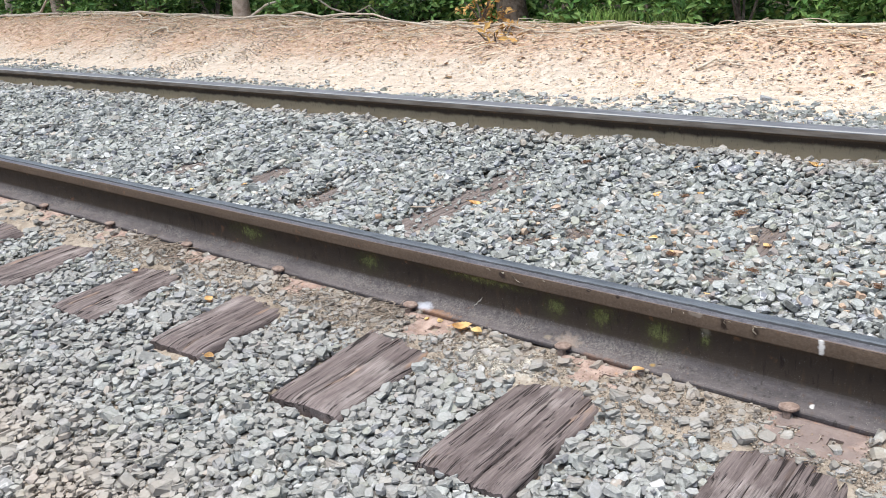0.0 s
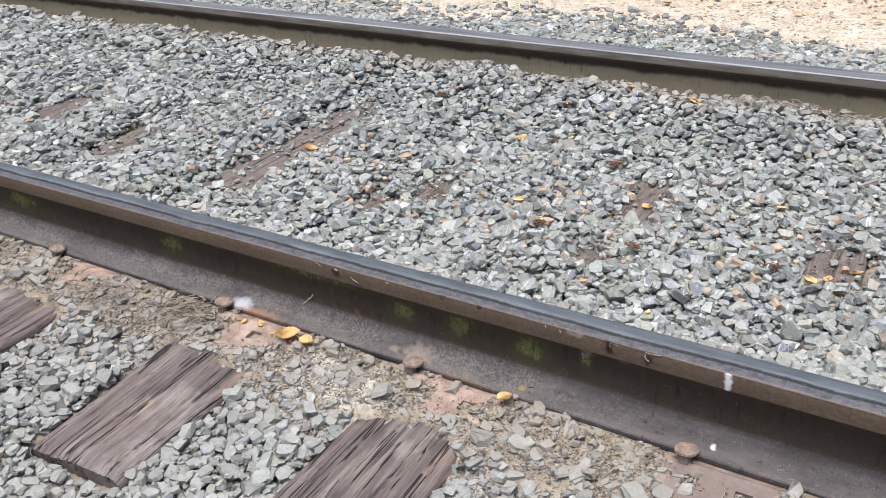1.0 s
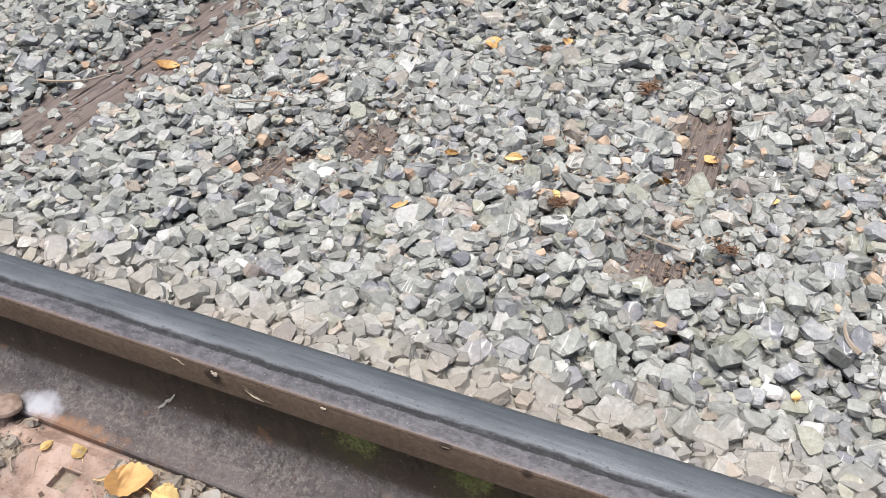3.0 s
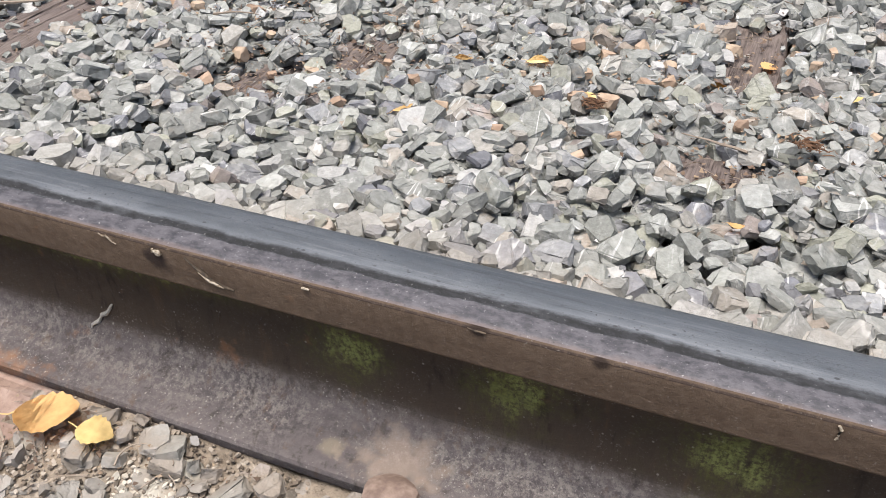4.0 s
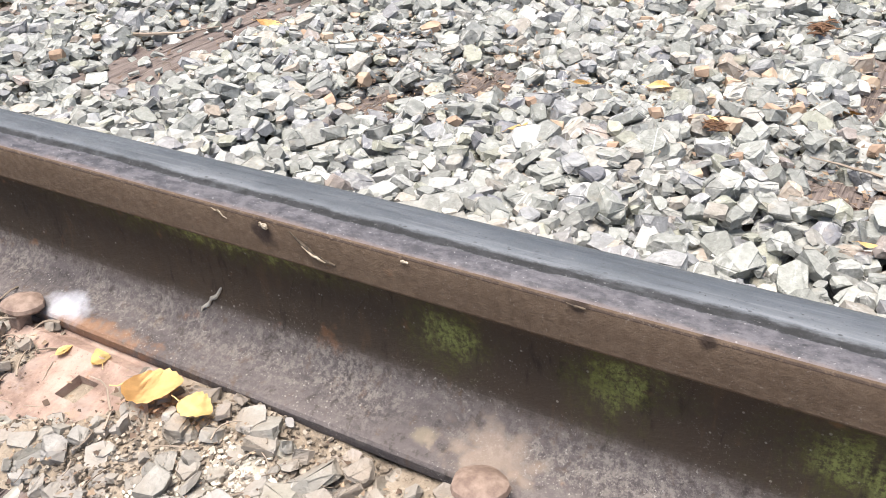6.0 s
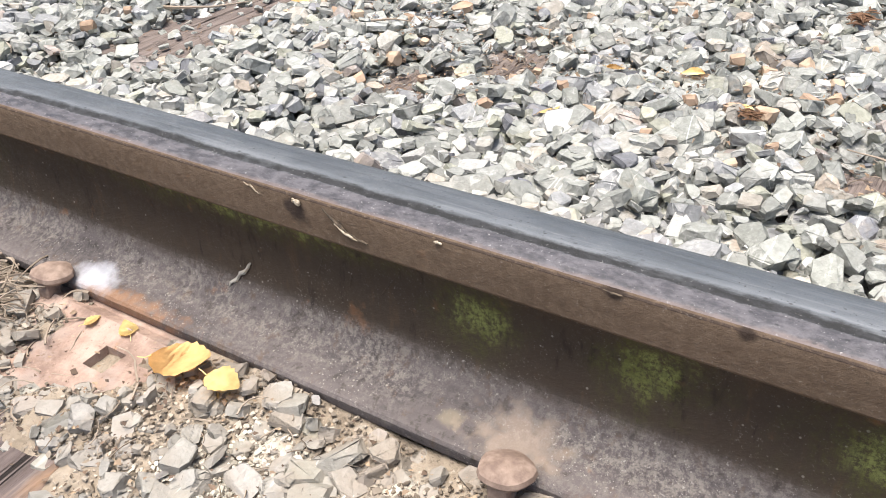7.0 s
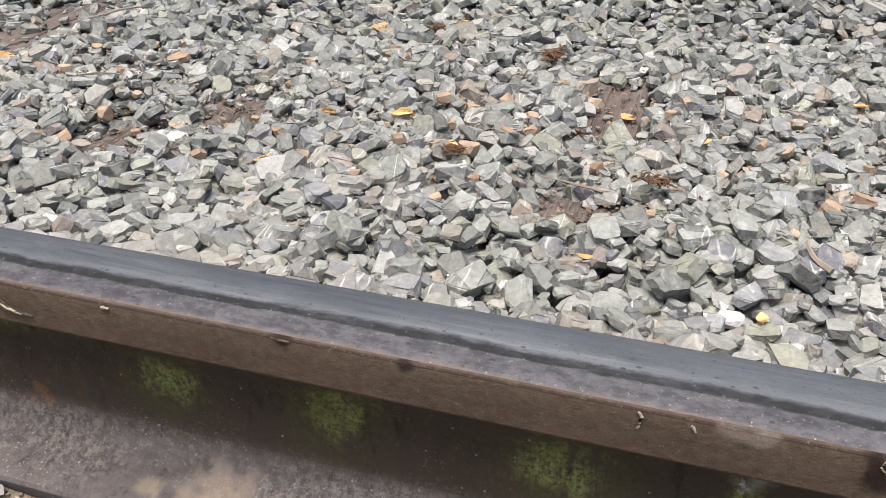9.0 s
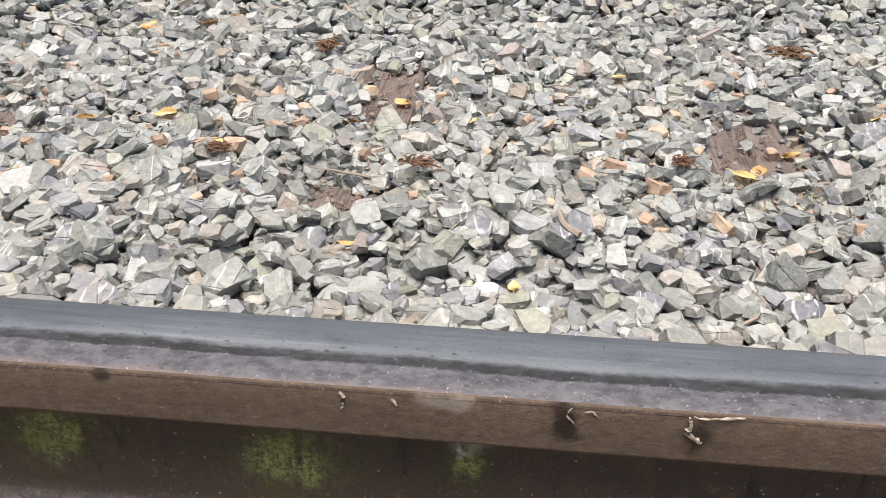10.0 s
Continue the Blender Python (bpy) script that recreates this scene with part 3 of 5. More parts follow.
# ---- ground ----
def build_ground():
    def axis(lo, hi, fine, far):
        a = np.arange(lo, hi + 1e-6, fine)
        s, e, l = fine, hi, lo
        ext_hi, ext_lo = [], []
        while s < far:
            s *= 1.22
            e, l = e + s, l - s
            ext_hi.append(e)
            ext_lo.append(l)
        return np.concatenate([ext_lo[::-1], a, ext_hi])
    xs, ys = axis(-3.0, 1.6, 0.02, 400), axis(-1.1, 4.6, 0.02, 400)
    gx, gy = np.meshgrid(xs, ys, indexing="ij")
    gz = level(gx, gy)
    inside = (gy > -0.055) & (gy < 2.3)
    gz = gz - np.where(inside, 0.028 - 0.018 * bare(gx, gy) + 0.03 * tie_cover(gx), 0.014 * step(-gy, 0.22, 0.32) * (gy < 0)) + 0.004 * fnoise(gx, gy, 45, 9) + 0.003 * fnoise(gx, gy, 90, 10)
    n, m = len(xs), len(ys)
    idx = np.arange(n * m).reshape(n, m)
    faces = np.stack([idx[:-1, :-1], idx[1:, :-1], idx[1:, 1:], idx[:-1, 1:]], -1).reshape(-1, 4)
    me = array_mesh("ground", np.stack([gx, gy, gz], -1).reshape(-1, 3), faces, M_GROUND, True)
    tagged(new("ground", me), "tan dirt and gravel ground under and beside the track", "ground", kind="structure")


build_ground()


# ---- rails ----
def rail_profile(wide):
    """Half of the outline from the foot up, then mirrored: the field side has a sharp corner, the gauge side a worn round one."""
    field = [(-0.0655, 0.0), (-0.0665, 0.003), (-0.0665, 0.0095), (-0.0645, 0.0122), (-0.046, 0.0165), (-0.028, 0.0225), (-0.018, 0.030), (-0.012, 0.041),
             (-0.0095, 0.056), (-0.0085, 0.078), (-0.0095, 0.102), (-0.0125, 0.116), (-0.020, 0.1245), (-0.032, 0.1300), (-0.0365, 0.1318),
             (-0.0380, 0.1342), (-0.0385, 0.146), (-0.0385, 0.160), (-0.0378, 0.1630), (-0.0360, 0.1650)]
    top = [(-0.031, 0.1665), (-0.0250, 0.1671), (-0.0210, 0.1674), (-0.0178, 0.1679), (-0.0128, 0.1691), (-0.006, 0.1696), (0.002, 0.1698), (0.008, 0.1694), (0.0145, 0.1680), (0.020, 0.1655), (0.0245, 0.1620), (0.0275, 0.1570),
           (0.029, 0.1520)]
    gauge = [(0.0300, 0.146), (0.0305, 0.134), (0.029, 0.1305)]
    top, gauge = ([(y * wide if y > 0 else y, z) for y, z in s] for s in (top, gauge))
    gauge += [(-y, z) for y, z in field[:13][::-1]]
    return field, top, gauge


def rail(name, y0, flip, top_material, label):
    field, top, gauge = rail_profile(1.38 if y0 > 1 else 1.0)
    if y0 > 1:      # the far rail's head is worn thinner
        field = [(y, z + 0.0065 * float(step(z, 0.095, 0.125)) * float(step(z, 0.160, 0.134))) for y, z in field]
    prof = field + top + gauge
    is_top = [False] * len(prof)
    for i in range(len(field) - 1, len(field) + len(top)):
        is_top[i] = True
    xs = np.concatenate([np.linspace(-60, -4, 57), np.arange(-3.9, 2.0, 0.06), np.linspace(2.0, 30, 29)])
    s = -1 if flip else 1
    n, a, t, edge = len(prof), len(field), len(top), (3 if y0 > 1 else 1)
    # which strips of the outline belong to the foot, the web and the head
    foot = [i for i in range(n) if i < 7 or i >= n - 8]
    head = [i for i in range(n) if 12 <= i < n - 13]
    web = [i for i in range(n) if i not in foot and i not in head]
    thing = new(name)
    for piece, strips in (("foot", foot), ("web", web), ("head", head)):
        bm = bmesh.new()
        grid = {}

        def vert(k, i):
            if (k, i) not in grid:
                y, z = prof[i % n]
                w = 0.0006 * float(fnoise(xs[k], y0, 3, 2))
                grid[k, i] = bm.verts.new((xs[k], y0 + s * y + w, z))
            return grid[k, i]
        for k in range(len(xs) - 1):
            for i in strips:
                j = (i + 1) % n
                ring = (vert(k, i), vert(k, j), vert(k + 1, j), vert(k + 1, i))
                f = bm.faces.new(ring if flip else ring[::-1])
                f.material_index = 1 if a - edge <= i < a + t else 0
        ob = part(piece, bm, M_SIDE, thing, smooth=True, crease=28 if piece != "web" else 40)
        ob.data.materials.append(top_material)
    return tagged(thing, label, "rail", "running rails")


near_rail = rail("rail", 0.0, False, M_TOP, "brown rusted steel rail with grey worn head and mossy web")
rail("rail", GAUGE, False, M_FARTOP, "brown steel rail with shiny worn running edge")


# ---- ties ----
def build_tie(seed):
    nx, ny = 72, 90
    xs = np.linspace(-TIE_W / 2, TIE_W / 2, nx)
    ys = np.linspace(TIE_Y0, TIE_Y1, ny)
    ys[:30] = np.linspace(TIE_Y0, -0.05, 30)
    ys[30:] = np.linspace(-0.03, TIE_Y1, ny - 30)
    gx, gy = np.meshgrid(xs, ys, indexing="ij")
    col = fnoise(gx, gy * 0.06, 60, 1 + seed) * 0.0018 + fnoise(gx, gy * 0.1, 130, 2 + seed) * 0.0012
    crack = np.abs(fnoise(gx, gy * 0.05, 24, 5 + seed))
    split = np.abs(fnoise(gx, gy * 0.06, 60, 15 + seed)) + 0.35 * (fnoise(gx, gy, 8, 16 + seed) < 0)
    z = col - 0.008 * (1 - step(crack, 0.0, 0.07)) - 0.0025 * (1 - step(split, 0.0, 0.10)) + 0.004 * fnoise(gx, gy, 9, 6 + seed)
    side = np.minimum(1, (TIE_W / 2 - np.abs(gx)) / 0.012)
    z = z - 0.010 * (1 - side) ** 2
    end = np.where((gy - TIE_Y0) < 0.05, 1 - (gy - TIE_Y0) / 0.05, 0)
    z = z - 0.006 * end ** 2
    ragged = fnoise(xs, xs * 0, 12, 7 + seed) * 0.008 + fnoise(xs, xs * 0, 170, 8 + seed) * 0.003
    gy = gy + ragged[:, None] * np.clip(1 - (gy - TIE_Y0) / 0.1, 0, 1)
    gx = gx + 0.004 * fnoise(gy, gy * 0, 5, 9 + seed) * (np.abs(gx) > TIE_W / 2 - 0.012)
    bm = bmesh.new()
    v = [[bm.verts.new((gx[i, j], gy[i, j], z[i, j])) for j in range(ny)] for i in range(nx)]
    for i in range(nx - 1):
        for j in range(ny - 1):
            bm.faces.new((v[i][j], v[i + 1][j], v[i + 1][j + 1], v[i][j + 1]))
    rim = [v[i][0] for i in range(nx)] + [v[-1][j] for j in range(1, ny)] + [v[i][-1] for i in range(nx - 2, -1, -1)] + [v[0][j] for j in range(ny - 2, 0, -1)]
    low = [bm.verts.new((q.co.x, q.co.y, -0.17)) for q in rim]
    for a in range(len(rim)):
        b = (a + 1) % len(rim)
        bm.faces.new((rim[b], rim[a], low[a], low[b]))
    ob = part("railway_tie", bm, M_TIE, smooth=True)
    return tagged(ob, "weathered grey-brown cracked timber railway tie bedded in gravel", "railway tie", "railway ties")


TIE_TOP = -0.012
tie_kinds = [build_tie(s) for s in (0, 11, 23, 37)]
for i, x in enumerate(TIE_X):
    turn = 0.9 * math.sin(i * 2.4)
    m = pose(x, 0, TIE_TOP, 0, 0, turn) @ Matrix.Translation((0, 0.02 * math.sin(i * 1.7), 0))
    k = tie_kinds[i % 4]
    if i < 4:
        k.matrix_basis = m
    else:
        copy_thing(k, m)


# ---- tie plates and spikes ----
def build_plate():
    """A rolled plate with shoulders and square spike holes, x along the rail."""
    xs = [-0.095, -0.060, -0.034, 0.024, 0.050, 0.095]
    ys = [-0.175, -0.150, -0.128, -0.102, -0.082, -0.070, 0.070, 0.082, 0.102, 0.128, 0.150, 0.175]
    top = [0.010, 0.014, 0.015, 0.016, 0.024, 0.018, 0.018, 0.024, 0.016, 0.015, 0.014, 0.010]
    holes = {(1, 2), (3, 2), (1, 8), (3, 8)}
    bm = bmesh.new()
    v = [[bm.verts.new((x, y, z)) for y, z in zip(ys, top)] for x in xs]
    w = [[bm.verts.new((x, y, 0)) for y in ys] for x in xs]
    cells = [(i, j) for i in range(len(xs) - 1) for j in range(len(ys) - 1)]
    for i, j in cells:
        if (i, j) in holes:
            ring = [(i, j), (i + 1, j), (i + 1, j + 1), (i, j + 1)]
            for a, b in zip(ring, ring[1:] + ring[:1]):
                bm.faces.new((v[a[0]][a[1]], v[b[0]][b[1]], w[b[0]][b[1]], w[a[0]][a[1]]))
            continue
        bm.faces.new((v[i][j], v[i + 1][j], v[i + 1][j + 1], v[i][j + 1]))
    edge = [(i, 0) for i in range(len(xs))] + [(len(xs) - 1, j) for j in range(1, len(ys))] + [(i, len(ys) - 1) for i in range(len(xs) - 2, -1, -1)] + [(0, j) for j in range(len(ys) - 2, 0, -1)]
    for a, b in zip(edge, edge[1:] + edge[:1]):
        bm.faces.new((v[b[0]][b[1]], v[a[0]][a[1]], w[a[0]][a[1]], w[b[0]][b[1]]))
    bmesh.ops.recalc_face_normals(bm, faces=bm.faces)
    ob = part("tie_plate", bm, M_PLATE)
    return tagged(ob, "rust-orange steel tie plate with square spike holes", "tie plate", "tie plates")


def build_spike():
    """A cut spike: round domed head over the rail foot and a square shank."""
    spike = new("rail_spike")
    bm = bmesh.new()
    rings = []
    for r, z in ((0.010, -0.004), (0.0185, -0.002), (0.0205, 0.001), (0.0195, 0.0045), (0.014, 0.0075), (0.007, 0.009)):
        ring = []
        for s in range(18):
            u = 2 * math.pi * s / 18
            k = 1 + 0.05 * math.sin(3 * u + 1) + 0.03 * math.sin(5 * u)
            ring.append(bm.verts.new((r * k * math.cos(u), r * k * 0.92 * math.sin(u), z + 0.001 * math.sin(2 * u))))
        rings.append(ring)
    for a, b in zip(rings, rings[1:]):
        for s in range(18):
            bm.faces.new((a[s], a[(s + 1) % 18], b[(s + 1) % 18], b[s]))
    bm.faces.new(rings[0][::-1])
    bm.faces.new(rings[-1])
    part("head", bm, M_SPIKE, spike, smooth=True)
    bm = bmesh.new()
    bmesh.ops.create_cube(bm, size=1.0, matrix=Matrix.Translation((0, -0.0065, -0.027)) @ Matrix.Diagonal((0.015, 0.015, 0.05, 1)))
    bmesh.ops.bevel(bm, geom=bm.edges[:], offset=0.0015, segments=1, affect="EDGES")
    part("shank", bm, M_SPIKE, spike)
    return tagged(spike, "rusty brown rail spike with a flat round head", "rail spike", "rail spikes")


plate, spike = build_plate(), build_spike()
first = True
for i, x in enumerate(TIE_X):
    px = x + 0.020 + 0.01 * math.sin(i * 3.1)
    sx = {24: -0.497, 23: -1.048, 25: -0.013, 26: 0.512}.get(i, px - 0.075)
    for y0 in (0.0, GAUGE):
        m = pose(px, y0, -0.0195, 0, 0, 0.8 * math.sin(i + y0))
        spots = [(sx if y0 == 0 else px - 0.05, y0 - 0.0725, 0.0190, 8)] + [(px + 0.04, y0 + 0.0700, 0.0180, 180)]
        if first:
            plate.matrix_basis = m
            spike.matrix_basis = pose(*spots[0][:3], spots[0][3], 0, 0)
            spots = spots[1:]
            first = False
        else:
            copy_thing(plate, m)
        for q in spots:
            copy_thing(spike, pose(q[0], q[1], q[2], -6 if q[3] < 90 else 6, 4 * math.sin(i * 5.0), q[3] * (q[3] > 90)))


# ---- ballast ----
rng = np.random.default_rng(7)


def stone_shape(cuts, flat, seed, worn=0.0):
    """One crushed stone about 1 long: a block cleft by random planes, its edges a little worn."""
    r = np.random.default_rng(seed)
    half = np.array((0.5, 0.5 * r.uniform(0.58, 0.88), 0.5 * flat))
    bm = bmesh.new()
    bmesh.ops.create_cube(bm, size=2.0, matrix=Matrix.Diagonal((*half.tolist(), 1)))
    for i in range(cuts):
        n = r.normal(size=3) * (1.0, 1.0, 0.75)
        n = n / np.linalg.norm(n)
        reach = float(np.abs(n * half).sum())
        bmesh.ops.bisect_plane(bm, geom=bm.verts[:] + bm.edges[:] + bm.faces[:], plane_co=Vector((n * reach * r.uniform(0.58, 0.82)).tolist()),
                               plane_no=Vector(n.tolist()), clear_outer=True)
        out = bmesh.ops.convex_hull(bm, input=bm.verts[:])
        junk = list({e for e in out["geom_interior"] + out["geom_unused"] if isinstance(e, bmesh.types.BMVert)})
        if junk:
            bmesh.ops.delete(bm, geom=junk, context="VERTS")
    bmesh.ops.remove_doubles(bm, verts=bm.verts[:], dist=0.03)
    bmesh.ops.convex_hull(bm, input=bm.verts[:])
    bmesh.ops.dissolve_limit(bm, angle_limit=0.16, verts=bm.verts[:], edges=bm.edges[:])
    if worn:
        bmesh.ops.bevel(bm, geom=bm.edges[:], offset=worn, segments=2, profile=0.5, affect="EDGES", clamp_overlap=True)
    bmesh.ops.triangulate(bm, faces=bm.faces[:])
    bmesh.ops.recalc_face_normals(bm, faces=bm.faces[:])
    bm.verts.index_update()
    v = np.array([q.co[:] for q in bm.verts], np.float32)
    f = np.array([[q.index for q in p.verts] for p in bm.faces], np.int32)
    v = v + r.normal(0, 0.011 if worn else 0.006, v.shape).astype(np.float32)
    bm.free()
    return v, f


FINE_SHAPES = [stone_shape(11, 0.24 + 0.24 * ((i * 7) % 16) / 16, 100 + i, 0.055) for i in range(16)]
FLAKE_SHAPES = [stone_shape(12, 0.24 + 0.22 * ((i * 5) % 12) / 12, 300 + i, 0.045) for i in range(12)]
BLOCK_SHAPES = [stone_shape(12, 0.36 + 0.28 * ((i * 5) % 12) / 12, 400 + i, 0.055) for i in range(12)]
ROUND_SHAPES = [stone_shape(22, 0.50 + 0.04 * i, 500 + i, 0.07) for i in range(6)]
ROUGH_SHAPES = [stone_shape(9, 0.24 + 0.28 * ((i * 5) % 12) / 12, 200 + i) for i in range(12)]


def turns(n, tilt):
    """Rotation matrices: any turn about z, tilted by about that many radians."""
    a, b, c = rng.uniform(0, 2 * np.pi, n), rng.normal(0, tilt, n), rng.normal(0, tilt, n)
    ca, sa, cb, sb, cc, sc = np.cos(a), np.sin(a), np.cos(b), np.sin(b), np.cos(c), np.sin(c)
    z0, o = np.zeros(n), np.ones(n)
    rz = np.stack([ca, -sa, z0, sa, ca, z0, z0, z0, o], -1).reshape(n, 3, 3)
    rx = np.stack([o, z0, z0, z0, cb, -sb, z0, sb, cb], -1).reshape(n, 3, 3)
    ry = np.stack([cc, z0, sc, z0, o, z0, -sc, z0, cc], -1).reshape(n, 3, 3)
    return rx @ ry @ rz


def lattice(x0, x1, y0, y1, cell):
    gx, gy = np.meshgrid(np.arange(x0, x1, cell), np.arange(y0, y1, cell), indexing="ij")
    x, y = gx.ravel(), gy.ravel()
    y = y + cell * 0.5 * (np.round(x / cell) % 2)
    return x + rng.uniform(-0.38, 0.38, len(x)) * cell, y + rng.uniform(-0.38, 0.38, len(x)) * cell


class Heap:
    """Collects placed stones and joins them into one mesh."""
    def __init__(self):
        self.v, self.f, self.n = [], [], 0

    def add(self, shapes, p, size, rot):
        pick = rng.integers(0, len(shapes), len(p))
        for k, (v, f) in enumerate(shapes):
            s = np.nonzero(pick == k)[0]
            if not len(s):
                continue
            w = np.einsum("nij,vj->nvi", rot[s], v) * size[s][:, None, None] + p[s][:, None, :]
            self.v.append(w.reshape(-1, 3))
            self.f.append((f[None] + (np.arange(len(s)) * len(v))[:, None, None] + self.n).reshape(-1, 3))
            self.n += len(s) * len(v)

    def build(self, name, material):
        return new(name, array_mesh(name, np.concatenate(self.v), np.concatenate(self.f), material))


singles = []


def scatter(heap, shapes, box, cell, lo, hi, lift, tilt, keep=None, single=None):
    x, y = lattice(*box, cell)
    size = np.clip(np.exp(rng.normal(math.log((lo + hi) / 2), 0.28, len(x))), lo * 0.8, hi * 1.25)
    inner = (y > 0) & (y < GAUGE)
    off_rail = (np.abs(y) > np.where(inner, 0.024, 0.062) + size * 0.36) & (np.abs(y - GAUGE) > 0.030 + size * 0.36)
    inside = (y > 0) & (y < GAUGE)
    chance = np.where(inside, 1 - bare(x, y) * np.where(size < 0.016, 0.5, np.where(size < 0.026, 0.88, 0.98)), 1.0)
    # ties stay open on the near side
    over = (tie_cover(x) > 0.5) & (y > TIE_Y0 - 0.01) & (y < -0.205 + 0.022 * fnoise(x, y, 25, 31))
    chance = np.where(over, 0.0, chance)
    # the dirty strip beside the near rail holds fewer stones
    chance = np.where((y < 0) & (y > -0.22), chance * np.where(size < 0.022, 0.9, 0.42), chance)
    if keep is not None:
        chance = chance * keep(x, y)
    chance = chance * (1 - on_plate(x, y, 0.006) * np.where(np.abs(x + 0.40) < 0.15, 0.97, np.where(size < 0.012, 0.3, 0.72)))
    ok = off_rail & (rng.uniform(0, 1, len(x)) < chance)
    x, y, size = x[ok], y[ok], size[ok]
    z = level(x, y) + lift + rng.uniform(-0.30, 0.26, len(x)) * np.minimum(size, 0.036)
    p, rot = np.stack([x, y, z], -1), turns(len(x), tilt)
    if single is not None:
        s = single(x, y) & (size > 0.02)
        singles.extend(zip(p[s], size[s], rot[s]))
        p, size, rot = p[~s], size[~s], rot[~s]
    heap.add(shapes, p, size, rot)


heap = Heap()
nearest = lambda x, y: (x > -0.22) & (x < 0.42) & (y > 0.05) & (y < 0.40)
# between the rails
scatter(heap, FLAKE_SHAPES, (-0.9, 1.0, 0.03, 1.0), 0.0225, 0.019, 0.033, -0.010, 0.30)
scatter(heap, ROUGH_SHAPES, (-1.7, 1.7, 0.03, 1.48), 0.022, 0.018, 0.032, -0.013, 0.30)
scatter(heap, FINE_SHAPES, (-1.7, 1.7, 0.03, 1.48), 0.0250, 0.017, 0.033, 0.003, 0.28, lambda x, y: 1 - 0.65 * step(y, 0.30, 0.50), nearest)
scatter(heap, FLAKE_SHAPES, (-1.7, 1.7, 0.25, 1.48), 0.0240, 0.019, 0.038, 0.004, 0.40, lambda x, y: step(y, 0.25, 0.45))
scatter(heap, ROUGH_SHAPES, (-1.7, 1.7, 0.03, 1.48), 0.034, 0.008, 0.017, 0.003, 0.4)
scatter(heap, ROUGH_SHAPES, (-9.0, -1.7, 0.03, 1.48), 0.023, 0.020, 0.038, -0.005, 0.26)
scatter(heap, ROUGH_SHAPES, (-9.0, -1.7, 0.03, 1.48), 0.028, 0.021, 0.042, 0.002, 0.32)
# the same bed further along the track
scatter(heap, ROUGH_SHAPES, (1.7, 6.0, 0.03, 1.48), 0.034, 0.024, 0.050, 0.000, 0.24)
scatter(heap, ROUGH_SHAPES, (1.3, 6.0, -1.3, -0.05), 0.036, 0.024, 0.048, -0.002, 0.24)
scatter(heap, ROUGH_SHAPES, (1.6, 6.0, 1.54, 2.9), 0.036, 0.024, 0.048, -0.002, 0.24)
scatter(heap, ROUGH_SHAPES, (-14.0, -9.0, 0.03, 1.48), 0.045, 0.030, 0.058, 0.000, 0.24)
scatter(heap, ROUGH_SHAPES, (-10.0, -5.5, -1.2, -0.05), 0.045, 0.030, 0.055, 0.000, 0.24)
scatter(heap, ROUGH_SHAPES, (-2.6, 1.3, -1.75, -1.15), 0.030, 0.016, 0.036, -0.004, 0.2, lambda x, y: 1 - step(-y + 0.15 * fnoise(x, y, 3, 15), 1.2, 1.7))
# chunky stones heaped against the near rail
scatter(heap, BLOCK_SHAPES, (-1.7, 1.7, 0.03, 0.30), 0.0285, 0.021, 0.038, 0.003, 0.32, lambda x, y: 1 - step(y, 0.16, 0.30), nearest)
# the near shoulder
scatter(heap, FLAKE_SHAPES, (-2.6, 1.3, -1.15, -0.05), 0.0225, 0.016, 0.035, 0.002, 0.28)
scatter(heap, ROUGH_SHAPES, (-2.6, 1.3, -1.15, -0.05), 0.018, 0.014, 0.026, -0.006, 0.25)
scatter(heap, ROUGH_SHAPES, (-2.6, 1.3, -1.15, -0.05), 0.030, 0.008, 0.016, 0.004, 0.6)
scatter(heap, ROUGH_SHAPES, (-5.5, -2.6, -1.1, -0.05), 0.034, 0.025, 0.050, -0.002, 0.35)
# the far shoulder, thinning out on the path
fade = lambda x, y: 1 - step(y + 0.22 * fnoise(x, y, 1.2, 12) + 0.1 * fnoise(x, y, 7, 13), 2.4, 2.85)
scatter(heap, ROUGH_SHAPES, (-10.0, 1.6, 1.54, 3.1), 0.027, 0.022, 0.045, 0.000, 0.25, fade)
scatter(heap, ROUGH_SHAPES, (-10.0, 1.6, 1.54, 3.1), 0.030, 0.018, 0.034, -0.008, 0.25, fade)
# worn flat pebbles trodden into the dirt beside the near rail
scatter(heap, FLAKE_SHAPES, (-1.9, 1.0, -0.30, -0.068), 0.022, 0.014, 0.032, -0.0060, 0.14, lambda x, y: np.full(len(x), 1.3))
scatter(heap, FINE_SHAPES, (-1.9, 1.0, -0.30, -0.068), 0.017, 0.008, 0.018, -0.0025, 0.2, lambda x, y: np.full(len(x), 0.5))
ballast = tagged(heap.build("ballast", M_STONE), "grey-green crushed stone ballast filling the railway track", "gravel", kind="stuff")

# water-worn tan pebbles among the crushed stone
tan = Heap()
scatter(tan, ROUND_SHAPES, (-1.2, 1.0, 0.42, 0.90), 0.050, 0.012, 0.026, 0.008, 0.2, lambda x, y: 0.34 + 0.34 * fnoise(x, y, 6, 51))
M_TAN = plain_material("tan_pebble", (0.36, 0.26, 0.19), (0.50, 0.40, 0.30), 70, 0.8, by_island=True, c=(0.45, 0.33, 0.24))
tagged(tan.build("tan_pebbles", M_TAN), "small tan and orange pebbles lying among grey ballast", "gravel", kind="stuff")

